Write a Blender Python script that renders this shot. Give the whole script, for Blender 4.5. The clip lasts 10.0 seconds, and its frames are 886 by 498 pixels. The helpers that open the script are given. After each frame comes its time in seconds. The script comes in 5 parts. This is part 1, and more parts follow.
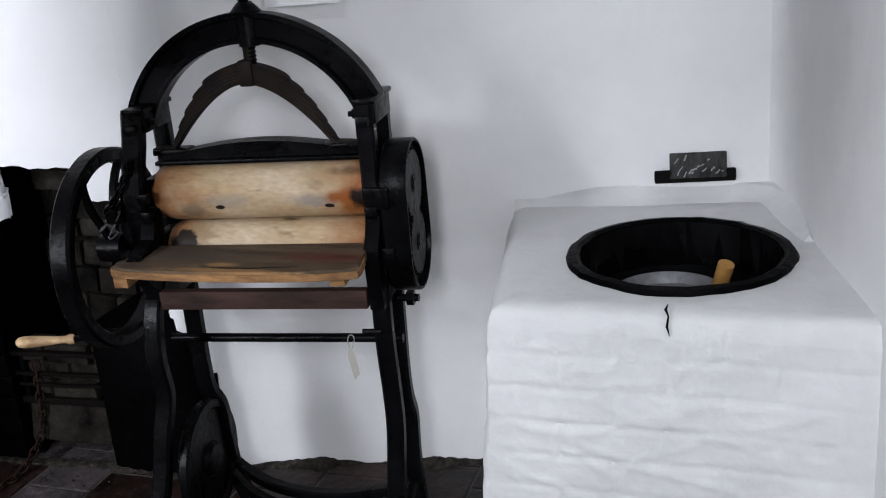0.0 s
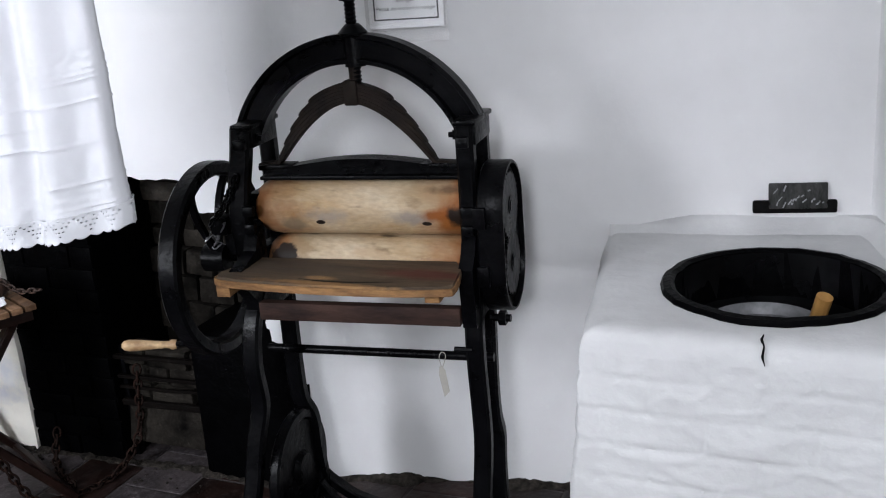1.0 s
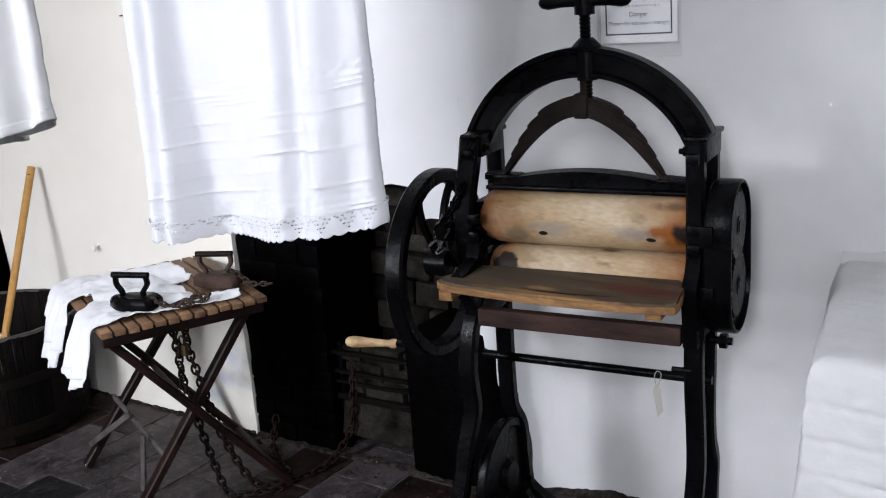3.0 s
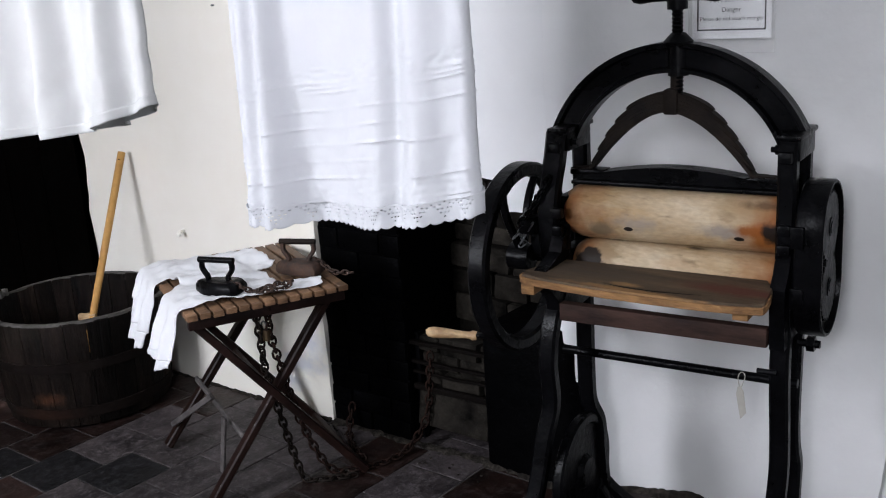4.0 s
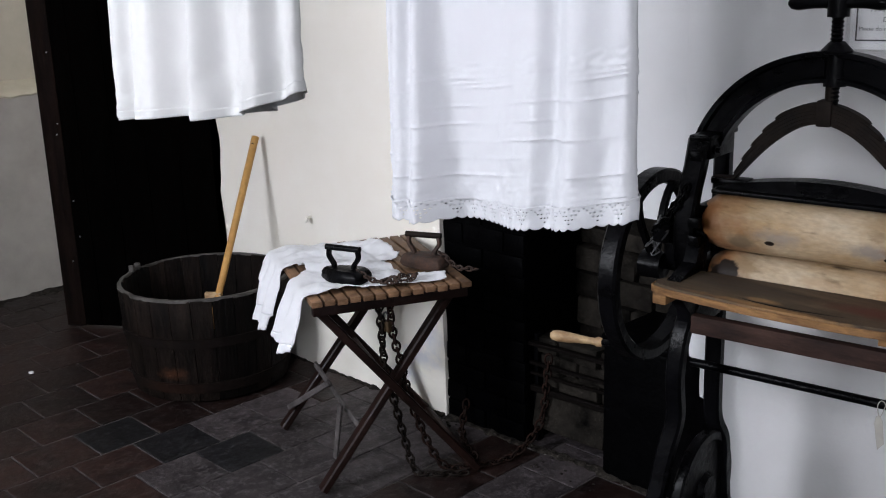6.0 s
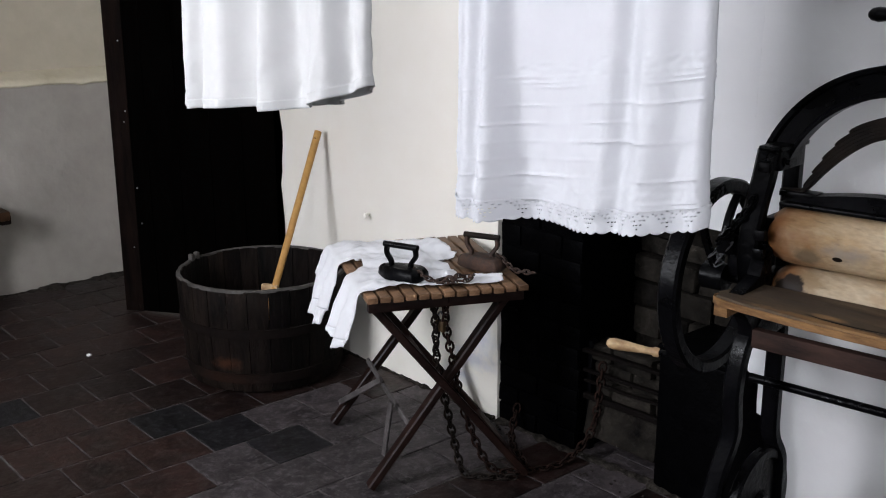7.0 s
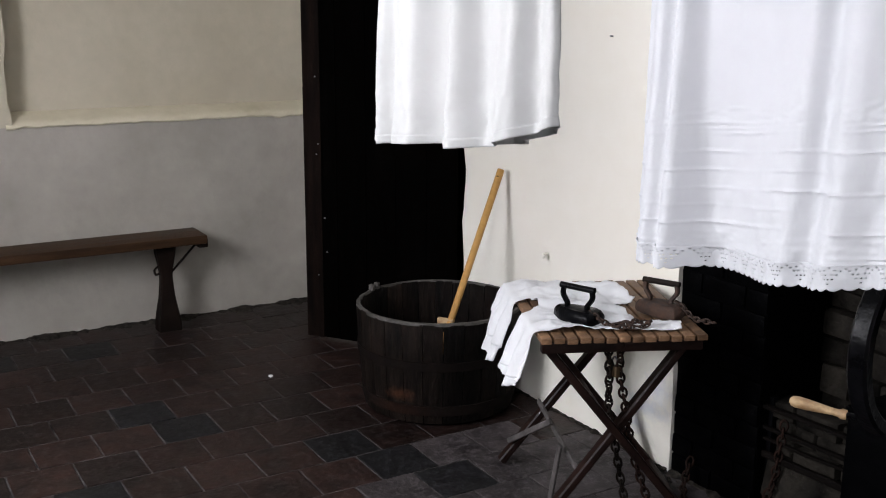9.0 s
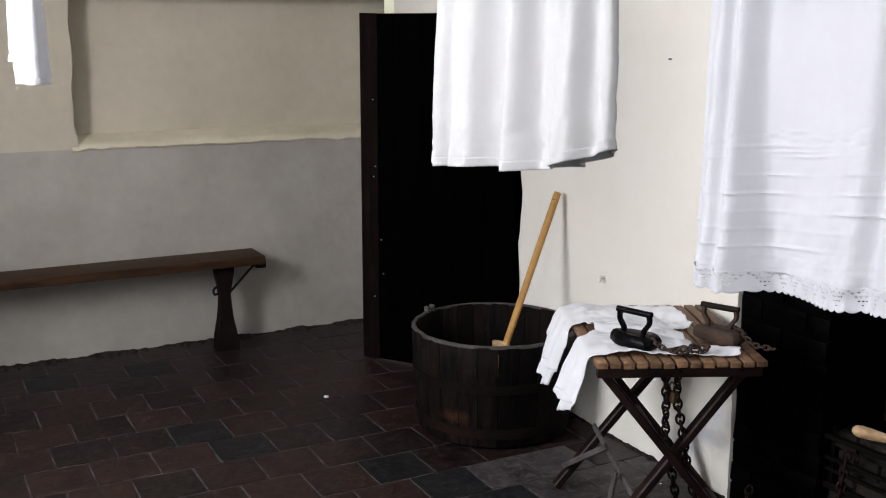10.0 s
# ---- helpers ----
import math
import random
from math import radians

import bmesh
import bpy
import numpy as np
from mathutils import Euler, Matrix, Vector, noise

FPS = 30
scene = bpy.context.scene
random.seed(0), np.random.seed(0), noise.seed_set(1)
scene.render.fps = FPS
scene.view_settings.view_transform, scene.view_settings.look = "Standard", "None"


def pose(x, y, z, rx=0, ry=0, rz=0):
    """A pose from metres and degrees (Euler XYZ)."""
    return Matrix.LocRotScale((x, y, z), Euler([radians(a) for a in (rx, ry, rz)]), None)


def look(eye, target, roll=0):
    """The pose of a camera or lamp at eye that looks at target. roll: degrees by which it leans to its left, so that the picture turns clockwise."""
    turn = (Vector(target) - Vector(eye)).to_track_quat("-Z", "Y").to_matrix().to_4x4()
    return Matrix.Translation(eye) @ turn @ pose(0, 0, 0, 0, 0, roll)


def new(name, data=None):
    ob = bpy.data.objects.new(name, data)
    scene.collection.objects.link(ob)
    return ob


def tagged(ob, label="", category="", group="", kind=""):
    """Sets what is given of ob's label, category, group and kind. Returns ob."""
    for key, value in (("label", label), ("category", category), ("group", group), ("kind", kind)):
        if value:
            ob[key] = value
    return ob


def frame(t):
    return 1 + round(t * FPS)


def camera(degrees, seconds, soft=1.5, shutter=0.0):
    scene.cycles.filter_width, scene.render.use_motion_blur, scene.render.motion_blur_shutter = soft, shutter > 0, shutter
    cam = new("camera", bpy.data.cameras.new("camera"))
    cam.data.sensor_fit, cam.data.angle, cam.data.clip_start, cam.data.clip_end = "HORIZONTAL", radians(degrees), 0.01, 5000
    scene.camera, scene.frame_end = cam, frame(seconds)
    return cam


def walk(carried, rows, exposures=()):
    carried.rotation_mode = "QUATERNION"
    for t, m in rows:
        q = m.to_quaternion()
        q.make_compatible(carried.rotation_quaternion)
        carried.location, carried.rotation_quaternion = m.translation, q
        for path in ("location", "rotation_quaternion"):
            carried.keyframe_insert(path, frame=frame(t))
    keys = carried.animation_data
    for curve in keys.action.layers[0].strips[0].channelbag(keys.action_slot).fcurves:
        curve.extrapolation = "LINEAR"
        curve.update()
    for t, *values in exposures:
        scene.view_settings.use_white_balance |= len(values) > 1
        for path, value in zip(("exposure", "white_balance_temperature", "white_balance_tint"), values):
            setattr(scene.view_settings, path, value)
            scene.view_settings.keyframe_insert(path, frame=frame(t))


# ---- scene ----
cam = camera(46.3, 10.0, 1.1)
PATH = [
    (0, (3.595, -1.33, 1.619), (2.969, 0.458, 0.978), -4.9),
    (0.5, (3.596, -1.354, 1.623), (2.876, 0.412, 1.02), -4.7),
    (1, (3.587, -1.367, 1.622), (2.804, 0.378, 1.037), -4.3),
    (1.5, (3.584, -1.38, 1.619), (2.732, 0.338, 1.053), -4.4),
    (2, (3.576, -1.392, 1.622), (2.633, 0.284, 1.074), -4.4),
    (2.5, (3.559, -1.404, 1.624), (2.516, 0.218, 1.092), -4.3),
    (3, (3.547, -1.411, 1.625), (2.429, 0.16, 1.093), -4.2),
    (4.5, (3.518, -1.44, 1.624), (2.247, 0.012, 1.099), -3.3),
    (5, (3.51, -1.44, 1.624), (2.197, -0.02, 1.113), -2.8),
    (5.5, (3.49, -1.442, 1.625), (2.138, -0.063, 1.103), -2.5),
    (7, (3.454, -1.441, 1.614), (1.997, -0.175, 1.091), -0.1),
    (7.5, (3.452, -1.44, 1.615), (1.943, -0.232, 1.101), 0.3),
    (8, (3.452, -1.44, 1.614), (1.871, -0.315, 1.13), 0.5),
    (8.5, (3.453, -1.441, 1.615), (1.811, -0.397, 1.153), 0.4),
    (9, (3.455, -1.443, 1.615), (1.783, -0.442, 1.164), 0.4),
    (9.5, (3.458, -1.444, 1.618), (1.752, -0.496, 1.183), 0.2),
    (10, (3.457, -1.443, 1.615), (1.724, -0.532, 1.206), 0.2),
]
walk(cam, [(t, look(eye, target, roll)) for t, eye, target, roll in PATH],
     [(0, 0.26, 6350, 10), (1.2, 0.28, 6350, 10), (2.4, 0.36, 6350, 10), (3.2, 0.26, 6350, 11), (4.4, 0.04, 6350, 11), (5.6, -0.04, 6350, 11), (7.0, -0.02, 6450, 11), (9.0, 0.02, 6600, 11), (10, 0.02, 6650, 11)])

# ---- world, light ----
world = bpy.data.worlds.new("world")
scene.world = world
world.use_nodes = True
wn = world.node_tree
sky = wn.nodes.new("ShaderNodeTexSky")
sky.sky_type, sky.sun_disc = "NISHITA", False
sky.sun_elevation, sky.sun_rotation = radians(35), radians(150)
wn.nodes["Background"].inputs[1].default_value = 0.12
wn.links.new(sky.outputs[0], wn.nodes["Background"].inputs[0])

SOUTH = -2.7
# windows behind the visitor: centre x, half width, sill, head, watts
WINDOWS = [(0.75, 0.5, 1.4, 2.6, 106), (3.72, 0.22, 1.85, 2.68, 54)]
for wx, hw, sill, head, watts in WINDOWS:
    d = bpy.data.lights.new("window_light", "AREA")
    d.shape, d.size, d.size_y, d.energy, d.color = "RECTANGLE", hw * 2 - 0.06, head - sill - 0.06, watts, (0.91, 0.935, 1.0)
    ob = new("window_light", d)
    ob.matrix_world = look((wx, SOUTH - 0.12, (sill + head) / 2), (wx, 0, (sill + head) / 2 - 0.9))

# ---- materials ----
def mat(name, colour, rough=0.8, metal=0.0, scale=8.0, vary=0.25, dark=None, spots=0.0, bump=0.3, fine=60.0, per=0.0, stretch=(1, 1, 1), spec=0.5, depth=0.004, dust=None):
    """A surface of two scales of noise: patches between colour and dark, fine grain, stains, and relief."""
    m = bpy.data.materials.new(name)
    m.use_nodes = True
    nt = m.node_tree
    N, L = nt.nodes, nt.links
    bs = N["Principled BSDF"]
    dark = dark or tuple(c * (1 - vary) for c in colour)
    tc = N.new("ShaderNodeTexCoord")
    mp = N.new("ShaderNodeMapping")
    mp.inputs["Scale"].default_value = stretch
    L.new(tc.outputs["Object"], mp.inputs[0])
    vec = mp.outputs[0]
    if per:
        info = N.new("ShaderNodeObjectInfo")
        add = N.new("ShaderNodeVectorMath")
        mul = N.new("ShaderNodeMath")
        mul.operation = "MULTIPLY"
        mul.inputs[1].default_value = 37.0
        L.new(info.outputs["Random"], mul.inputs[0])
        L.new(vec, add.inputs[0])
        L.new(mul.outputs[0], add.inputs[1])
        vec = add.outputs[0]
    n1 = N.new("ShaderNodeTexNoise")
    n1.inputs["Scale"].default_value, n1.inputs["Detail"].default_value, n1.inputs["Roughness"].default_value = scale, 6, 0.6
    L.new(vec, n1.inputs["Vector"])
    n2 = N.new("ShaderNodeTexNoise")
    n2.inputs["Scale"].default_value, n2.inputs["Detail"].default_value = fine, 4
    L.new(vec, n2.inputs["Vector"])
    ramp = N.new("ShaderNodeValToRGB")
    ramp.color_ramp.elements[0].position, ramp.color_ramp.elements[1].position = 0.33, 0.68
    ramp.color_ramp.elements[0].color, ramp.color_ramp.elements[1].color = (*dark, 1), (*colour, 1)
    L.new(n1.outputs["Fac"], ramp.inputs[0])
    out = ramp.outputs[0]
    mix = N.new("ShaderNodeMix")
    mix.data_type, mix.blend_type = "RGBA", "OVERLAY"
    mix.inputs[0].default_value = vary
    L.new(out, mix.inputs[6])
    L.new(n2.outputs["Fac"], mix.inputs[7])
    out = mix.outputs[2]
    if per:
        hsv = N.new("ShaderNodeHueSaturation")
        rng = N.new("ShaderNodeMapRange")
        rng.inputs[3].default_value, rng.inputs[4].default_value = 1 - per, 1 + per
        L.new(info.outputs["Random"], rng.inputs[0])
        L.new(rng.outputs[0], hsv.inputs["Value"])
        L.new(out, hsv.inputs["Color"])
        out = hsv.outputs[0]
    if spots:
        n3 = N.new("ShaderNodeTexNoise")
        n3.inputs["Scale"].default_value, n3.inputs["Detail"].default_value = scale * 2.3, 8
        L.new(vec, n3.inputs["Vector"])
        r3 = N.new("ShaderNodeValToRGB")
        r3.color_ramp.elements[0].position, r3.color_ramp.elements[1].position = 0.66 - spots * 0.1, 0.74
        L.new(n3.outputs["Fac"], r3.inputs[0])
        mx = N.new("ShaderNodeMix")
        mx.data_type = "RGBA"
        L.new(r3.outputs[0], mx.inputs[0])
        L.new(out, mx.inputs[6])
        mx.inputs[7].default_value = (*[c * 0.25 for c in dark], 1)
        out = mx.outputs[2]
    if dust:
        n4 = N.new("ShaderNodeTexNoise")
        n4.inputs["Scale"].default_value, n4.inputs["Detail"].default_value, n4.inputs["Roughness"].default_value = 34, 10, 0.8
        L.new(vec, n4.inputs["Vector"])
        r4 = N.new("ShaderNodeMapRange")
        r4.inputs[1].default_value, r4.inputs[2].default_value, r4.inputs[4].default_value = 0.50, 0.66, 0.8
        L.new(n4.outputs["Fac"], r4.inputs[0])
        md = N.new("ShaderNodeMix")
        md.data_type = "RGBA"
        L.new(r4.outputs[0], md.inputs[0])
        L.new(out, md.inputs[6])
        md.inputs[7].default_value = (*dust, 1)
        out = md.outputs[2]
    L.new(out, bs.inputs["Base Color"])
    rr = N.new("ShaderNodeMapRange")
    rr.inputs[3].default_value, rr.inputs[4].default_value = max(0.05, rough - 0.15), min(1, rough + 0.15)
    L.new(n1.outputs["Fac"], rr.inputs[0])
    L.new(rr.outputs[0], bs.inputs["Roughness"])
    bs.inputs["Metallic"].default_value = metal
    bs.inputs["Specular IOR Level"].default_value = spec
    if bump:
        sm = N.new("ShaderNodeMath")
        sm.operation = "MULTIPLY_ADD"
        sm.inputs[1].default_value = 0.35
        L.new(n2.outputs["Fac"], sm.inputs[0])
        L.new(n1.outputs["Fac"], sm.inputs[2])
        b = N.new("ShaderNodeBump")
        b.inputs["Strength"].default_value, b.inputs["Distance"].default_value = bump, depth
        L.new(sm.outputs[0], b.inputs["Height"])
        L.new(b.outputs[0], bs.inputs["Normal"])
    return m


def cloth_mat(name, colour, thin):
    m = mat(name, colour, 0.9, 0, 30, 0.04, bump=0.25, fine=600, spec=0.1, depth=0.001)
    nt = m.node_tree
    bs = nt.nodes["Principled BSDF"]
    tr = nt.nodes.new("ShaderNodeBsdfTranslucent")
    tr.inputs[0].default_value = (*colour, 1)
    mx = nt.nodes.new("ShaderNodeMixShader")
    mx.inputs[0].default_value = thin
    nt.links.new(bs.outputs[0], mx.inputs[1])
    nt.links.new(tr.outputs[0], mx.inputs[2])
    nt.links.new(mx.outputs[0], nt.nodes["Material Output"].inputs[0])
    return m


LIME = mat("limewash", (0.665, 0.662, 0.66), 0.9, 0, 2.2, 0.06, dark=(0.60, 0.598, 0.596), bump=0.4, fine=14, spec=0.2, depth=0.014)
# Limewash again, with the breast wall's stronger brightness put into its colour.
BRIGHTWASH = mat("brightened_limewash", (0.84, 0.842, 0.85), 0.9, 0, 2.2, 0.05, dark=(0.78, 0.783, 0.795), bump=0.4, fine=14, spec=0.2, depth=0.014)
CREAM = mat("cream_limewash", (0.875, 0.845, 0.775), 0.9, 0, 1.8, 0.05, dark=(0.83, 0.79, 0.705), bump=0.35, fine=16, spec=0.2, depth=0.012)
# Cream and grey of the west wall, both toned down for its weaker light.
DADO = mat("dimmed_limewash", (0.49, 0.445, 0.355), 0.9, 0, 1.5, 0.08, dark=(0.42, 0.375, 0.29), bump=0.5, fine=18, spec=0.12, depth=0.012)
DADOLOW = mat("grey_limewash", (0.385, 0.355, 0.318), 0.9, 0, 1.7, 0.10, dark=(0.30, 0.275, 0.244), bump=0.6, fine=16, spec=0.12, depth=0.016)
# Ledge cream, lifted above the recess tone to carry its highlight.
LEDGELIT = mat("highlit_cream_limewash", (0.60, 0.545, 0.42), 0.9, 0, 4, 0.08, dark=(0.50, 0.45, 0.33), bump=0.7, fine=22, spec=0.25, depth=0.012)
COPPERWASH = mat("thick_limewash", (0.60, 0.60, 0.597), 0.85, 0, 5, 0.06, dark=(0.53, 0.53, 0.528), bump=0.6, fine=16, spec=0.25, depth=0.012)
PANIRON = mat("pan_iron", (0.003, 0.003, 0.0035), 0.3, 0, 8, 0.3, bump=0.15, fine=30, spec=0.12)
# Fireplace soot; the same black stands for shade in openings elsewhere.
SOOTSHADE = mat("soot", (0.004, 0.0038, 0.0038), 0.9, 0, 6, 0.4, bump=0.8, fine=40, spec=0.1, depth=0.01)
BLACKLEAD = mat("black_paint", (0.0012, 0.0012, 0.0015), 0.4, 0, 14, 0.4, bump=0.8, fine=60, spec=0.03, depth=0.006)
GRATE = mat("grate_iron", (0.0040, 0.0028, 0.0022), 0.7, 0, 20, 0.5, dark=(0.0028, 0.002, 0.0018), bump=0.8, fine=90, spec=0.06)
STONE = mat("sooty_stone", (0.030, 0.026, 0.0215), 0.95, 0, 7, 0.5, dark=(0.0018, 0.0016, 0.0014), bump=1.0, fine=45, per=0.5, spec=0.05, depth=0.014)
IRON = mat("black_iron", (0.0024, 0.0024, 0.0030), 0.30, 0, 12, 0.4, dark=(0.0010, 0.0010, 0.0013), bump=1.0, fine=55, spec=0.065, depth=0.004)
RUSTIRON = mat("browned_iron", (0.018, 0.0125, 0.0095), 0.6, 0.0, 18, 0.4, dark=(0.007, 0.0055, 0.0048), bump=0.5, fine=120, spec=0.08, depth=0.002)
# Rust darkened for chains in the dim hearth; its shade is in the colour.
RUSTDIM = mat("rust_dimmed", (0.022, 0.010, 0.007), 0.85, 0.0, 30, 0.4, dark=(0.006, 0.004, 0.0035), bump=0.5, fine=160, spec=0.1, depth=0.002)
RUST = mat("rust", (0.058, 0.026, 0.014), 0.8, 0.0, 30, 0.5, dark=(0.016, 0.009, 0.0065), bump=0.6, fine=160, depth=0.002)
SYCAMORE = mat("roller_wood", (0.47, 0.385, 0.275), 0.5, 0, 5, 0.35, dark=(0.34, 0.225, 0.115), spots=0.6, bump=0.35, fine=60, stretch=(0.8, 2.4, 2.4), depth=0.002, spec=0.14)
def end_stain(m, lo, hi, colour):
    """Soaks the wood dark towards both ends of its length, unevenly."""
    nt = m.node_tree
    N, L = nt.nodes, nt.links
    bs = N["Principled BSDF"]
    src = bs.inputs["Base Color"].links[0].from_socket
    tc, sx = N.new("ShaderNodeTexCoord"), N.new("ShaderNodeSeparateXYZ")
    L.new(tc.outputs["Object"], sx.inputs[0])
    ab, nz, ad, rg, mx = N.new("ShaderNodeMath"), N.new("ShaderNodeTexNoise"), N.new("ShaderNodeMath"), N.new("ShaderNodeMapRange"), N.new("ShaderNodeMix")
    ab.operation, ad.operation, mx.data_type = "ABSOLUTE", "MULTIPLY_ADD", "RGBA"
    L.new(sx.outputs[0], ab.inputs[0])
    nz.inputs["Scale"].default_value, nz.inputs["Detail"].default_value = 14, 6
    L.new(tc.outputs["Object"], nz.inputs["Vector"])
    L.new(nz.outputs["Fac"], ad.inputs[0])
    ad.inputs[1].default_value = 0.22
    L.new(ab.outputs[0], ad.inputs[2])
    rg.inputs[1].default_value, rg.inputs[2].default_value = lo, hi
    L.new(ad.outputs[0], rg.inputs[0])
    L.new(rg.outputs[0], mx.inputs[0])
    L.new(src, mx.inputs[6])
    mx.inputs[7].default_value = (*colour, 1)
    L.new(mx.outputs[2], bs.inputs["Base Color"])


end_stain(SYCAMORE, 0.235, 0.38, (0.20, 0.070, 0.016))


def tone_along_wall(m, x0, x1, colour):
    """Puts the wall's fall in brightness along x into its colour, with uneven edge."""
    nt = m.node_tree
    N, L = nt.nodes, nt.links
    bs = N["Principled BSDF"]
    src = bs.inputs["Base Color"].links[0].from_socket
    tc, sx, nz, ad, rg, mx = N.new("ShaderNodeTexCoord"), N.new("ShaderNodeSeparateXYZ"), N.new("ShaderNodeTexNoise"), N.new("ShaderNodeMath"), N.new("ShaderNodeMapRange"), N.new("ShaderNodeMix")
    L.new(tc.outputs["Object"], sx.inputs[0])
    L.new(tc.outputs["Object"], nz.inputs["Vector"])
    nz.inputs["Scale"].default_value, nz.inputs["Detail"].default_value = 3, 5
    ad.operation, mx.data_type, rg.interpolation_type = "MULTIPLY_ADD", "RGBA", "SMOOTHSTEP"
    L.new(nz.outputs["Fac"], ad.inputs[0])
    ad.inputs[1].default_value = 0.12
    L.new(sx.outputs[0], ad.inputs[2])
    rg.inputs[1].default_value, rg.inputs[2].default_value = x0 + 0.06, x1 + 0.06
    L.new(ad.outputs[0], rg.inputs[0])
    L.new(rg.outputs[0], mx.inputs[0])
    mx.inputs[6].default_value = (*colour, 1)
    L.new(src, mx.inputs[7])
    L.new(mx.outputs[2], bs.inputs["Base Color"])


# Bright breast to dimmer recess across the bend, painted as a change of tone.
BENDTONE = mat("bright_to_dim_limewash", (0.69, 0.687, 0.685), 0.9, 0, 2.2, 0.06, dark=(0.63, 0.628, 0.626), bump=0.4, fine=14, spec=0.2, depth=0.014)
tone_along_wall(BENDTONE, 1.93, 2.10, (0.82, 0.822, 0.83))


def blotch(m, centre, size, colour, soft=0.5, ragged=0.5, strength=1.0):
    """A stain of ragged outline at one spot of a thing."""
    nt = m.node_tree
    N, L = nt.nodes, nt.links
    bs = N["Principled BSDF"]
    src = bs.inputs["Base Color"].links[0].from_socket
    tc, mp_, nz, ln, ad, rg, mx = N.new("ShaderNodeTexCoord"), N.new("ShaderNodeMapping"), N.new("ShaderNodeTexNoise"), N.new("ShaderNodeVectorMath"), N.new("ShaderNodeMath"), N.new("ShaderNodeMapRange"), N.new("ShaderNodeMix")
    mp_.vector_type = "TEXTURE"
    mp_.inputs["Location"].default_value, mp_.inputs["Scale"].default_value = centre, [1.6 * k for k in size]
    L.new(tc.outputs["Object"], mp_.inputs[0])
    ln.operation, ad.operation, mx.data_type = "LENGTH", "MULTIPLY_ADD", "RGBA"
    L.new(mp_.outputs[0], ln.inputs[0])
    nz.inputs["Scale"].default_value, nz.inputs["Detail"].default_value = 45, 6
    L.new(tc.outputs["Object"], nz.inputs["Vector"])
    L.new(nz.outputs["Fac"], ad.inputs[0])
    ad.inputs[1].default_value = ragged * 2
    L.new(ln.outputs["Value"], ad.inputs[2])
    rg.inputs[1].default_value, rg.inputs[2].default_value = 1 + ragged, 1 + ragged - soft
    rg.inputs[4].default_value = strength
    L.new(ad.outputs[0], rg.inputs[0])
    L.new(rg.outputs[0], mx.inputs[0])
    L.new(src, mx.inputs[6])
    mx.inputs[7].default_value = (*colour, 1)
    L.new(mx.outputs[2], bs.inputs["Base Color"])

BOARD = mat("board_wood", (0.098, 0.069, 0.044), 0.65, 0, 7, 0.5, dark=(0.034, 0.023, 0.016), bump=0.6, fine=60, stretch=(0.6, 5, 5), spec=0.12, depth=0.003)
EDGEWOOD = mat("worn_edge_wood", (0.27, 0.145, 0.06), 0.7, 0, 12, 0.4, dark=(0.09, 0.045, 0.022), bump=0.7, fine=60, stretch=(0.8, 4, 4), spec=0.12, depth=0.004)
REDWOOD = mat("red_brown_wood", (0.050, 0.027, 0.021), 0.65, 0, 8, 0.45, dark=(0.018, 0.011, 0.0095), bump=0.4, fine=60, stretch=(0.6, 4, 4), spec=0.1)
ASH = mat("ash_handle", (0.50, 0.35, 0.19), 0.55, 0, 10, 0.4, dark=(0.25, 0.14, 0.065), bump=0.3, fine=60, stretch=(1, 3, 3))
PINE = mat("yellow_stick", (0.50, 0.28, 0.085), 0.55, 0, 6, 0.25, dark=(0.36, 0.18, 0.05), bump=0.2, fine=50, spec=0.25)
SLAT = mat("slat_wood", (0.23, 0.13, 0.072), 0.5, 0, 10, 0.35, dark=(0.09, 0.05, 0.028), bump=0.4, fine=70, per=0.3, stretch=(4, 0.7, 4), spec=0.14, depth=0.002)
LEG = mat("leg_wood", (0.019, 0.0085, 0.0065), 0.45, 0, 9, 0.35, dark=(0.006, 0.0032, 0.0027), bump=0.4, fine=60, spec=0.13)
GREYWOOD = mat("grey_strut_wood", (0.105, 0.094, 0.092), 0.8, 0, 12, 0.4, dark=(0.045, 0.04, 0.039), bump=0.4, fine=70, spec=0.15)
TUBWOOD = mat("tub_wood", (0.0092, 0.0060, 0.0046), 0.7, 0, 9, 0.6, dark=(0.0010, 0.0008, 0.0007), bump=1.0, fine=50, per=0.7, stretch=(3, 3, 0.5), spec=0.07, depth=0.007)
TUBRIM = mat("tub_rim_wood", (0.10, 0.092, 0.086), 0.75, 0, 9, 0.4, dark=(0.03, 0.027, 0.024), bump=0.5, fine=60, spec=0.2)
HOOP = mat("tub_hoop", (0.0075, 0.0045, 0.0035), 0.85, 0.0, 9, 0.5, dark=(0.003, 0.002, 0.0018), bump=0.6, fine=60, spec=0.08)
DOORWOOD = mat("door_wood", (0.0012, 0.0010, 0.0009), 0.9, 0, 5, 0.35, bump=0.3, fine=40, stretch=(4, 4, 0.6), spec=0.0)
DOOREDGE = mat("door_edge_wood", (0.0085, 0.0046, 0.0034), 0.8, 0, 7, 0.5, dark=(0.002, 0.0014, 0.0012), bump=0.6, fine=40, stretch=(4, 4, 0.5), spec=0.04)
BENCHWOOD = mat("bench_wood", (0.060, 0.031, 0.015), 0.5, 0, 6, 0.35, dark=(0.024, 0.012, 0.0065), bump=0.4, fine=60, stretch=(5, 0.5, 5), spec=0.12)
BENCHIRON = mat("dark_bench_wood", (0.010, 0.0055, 0.0038), 0.7, 0.0, 8, 0.35, dark=(0.004, 0.0026, 0.002), bump=0.4, spec=0.08)
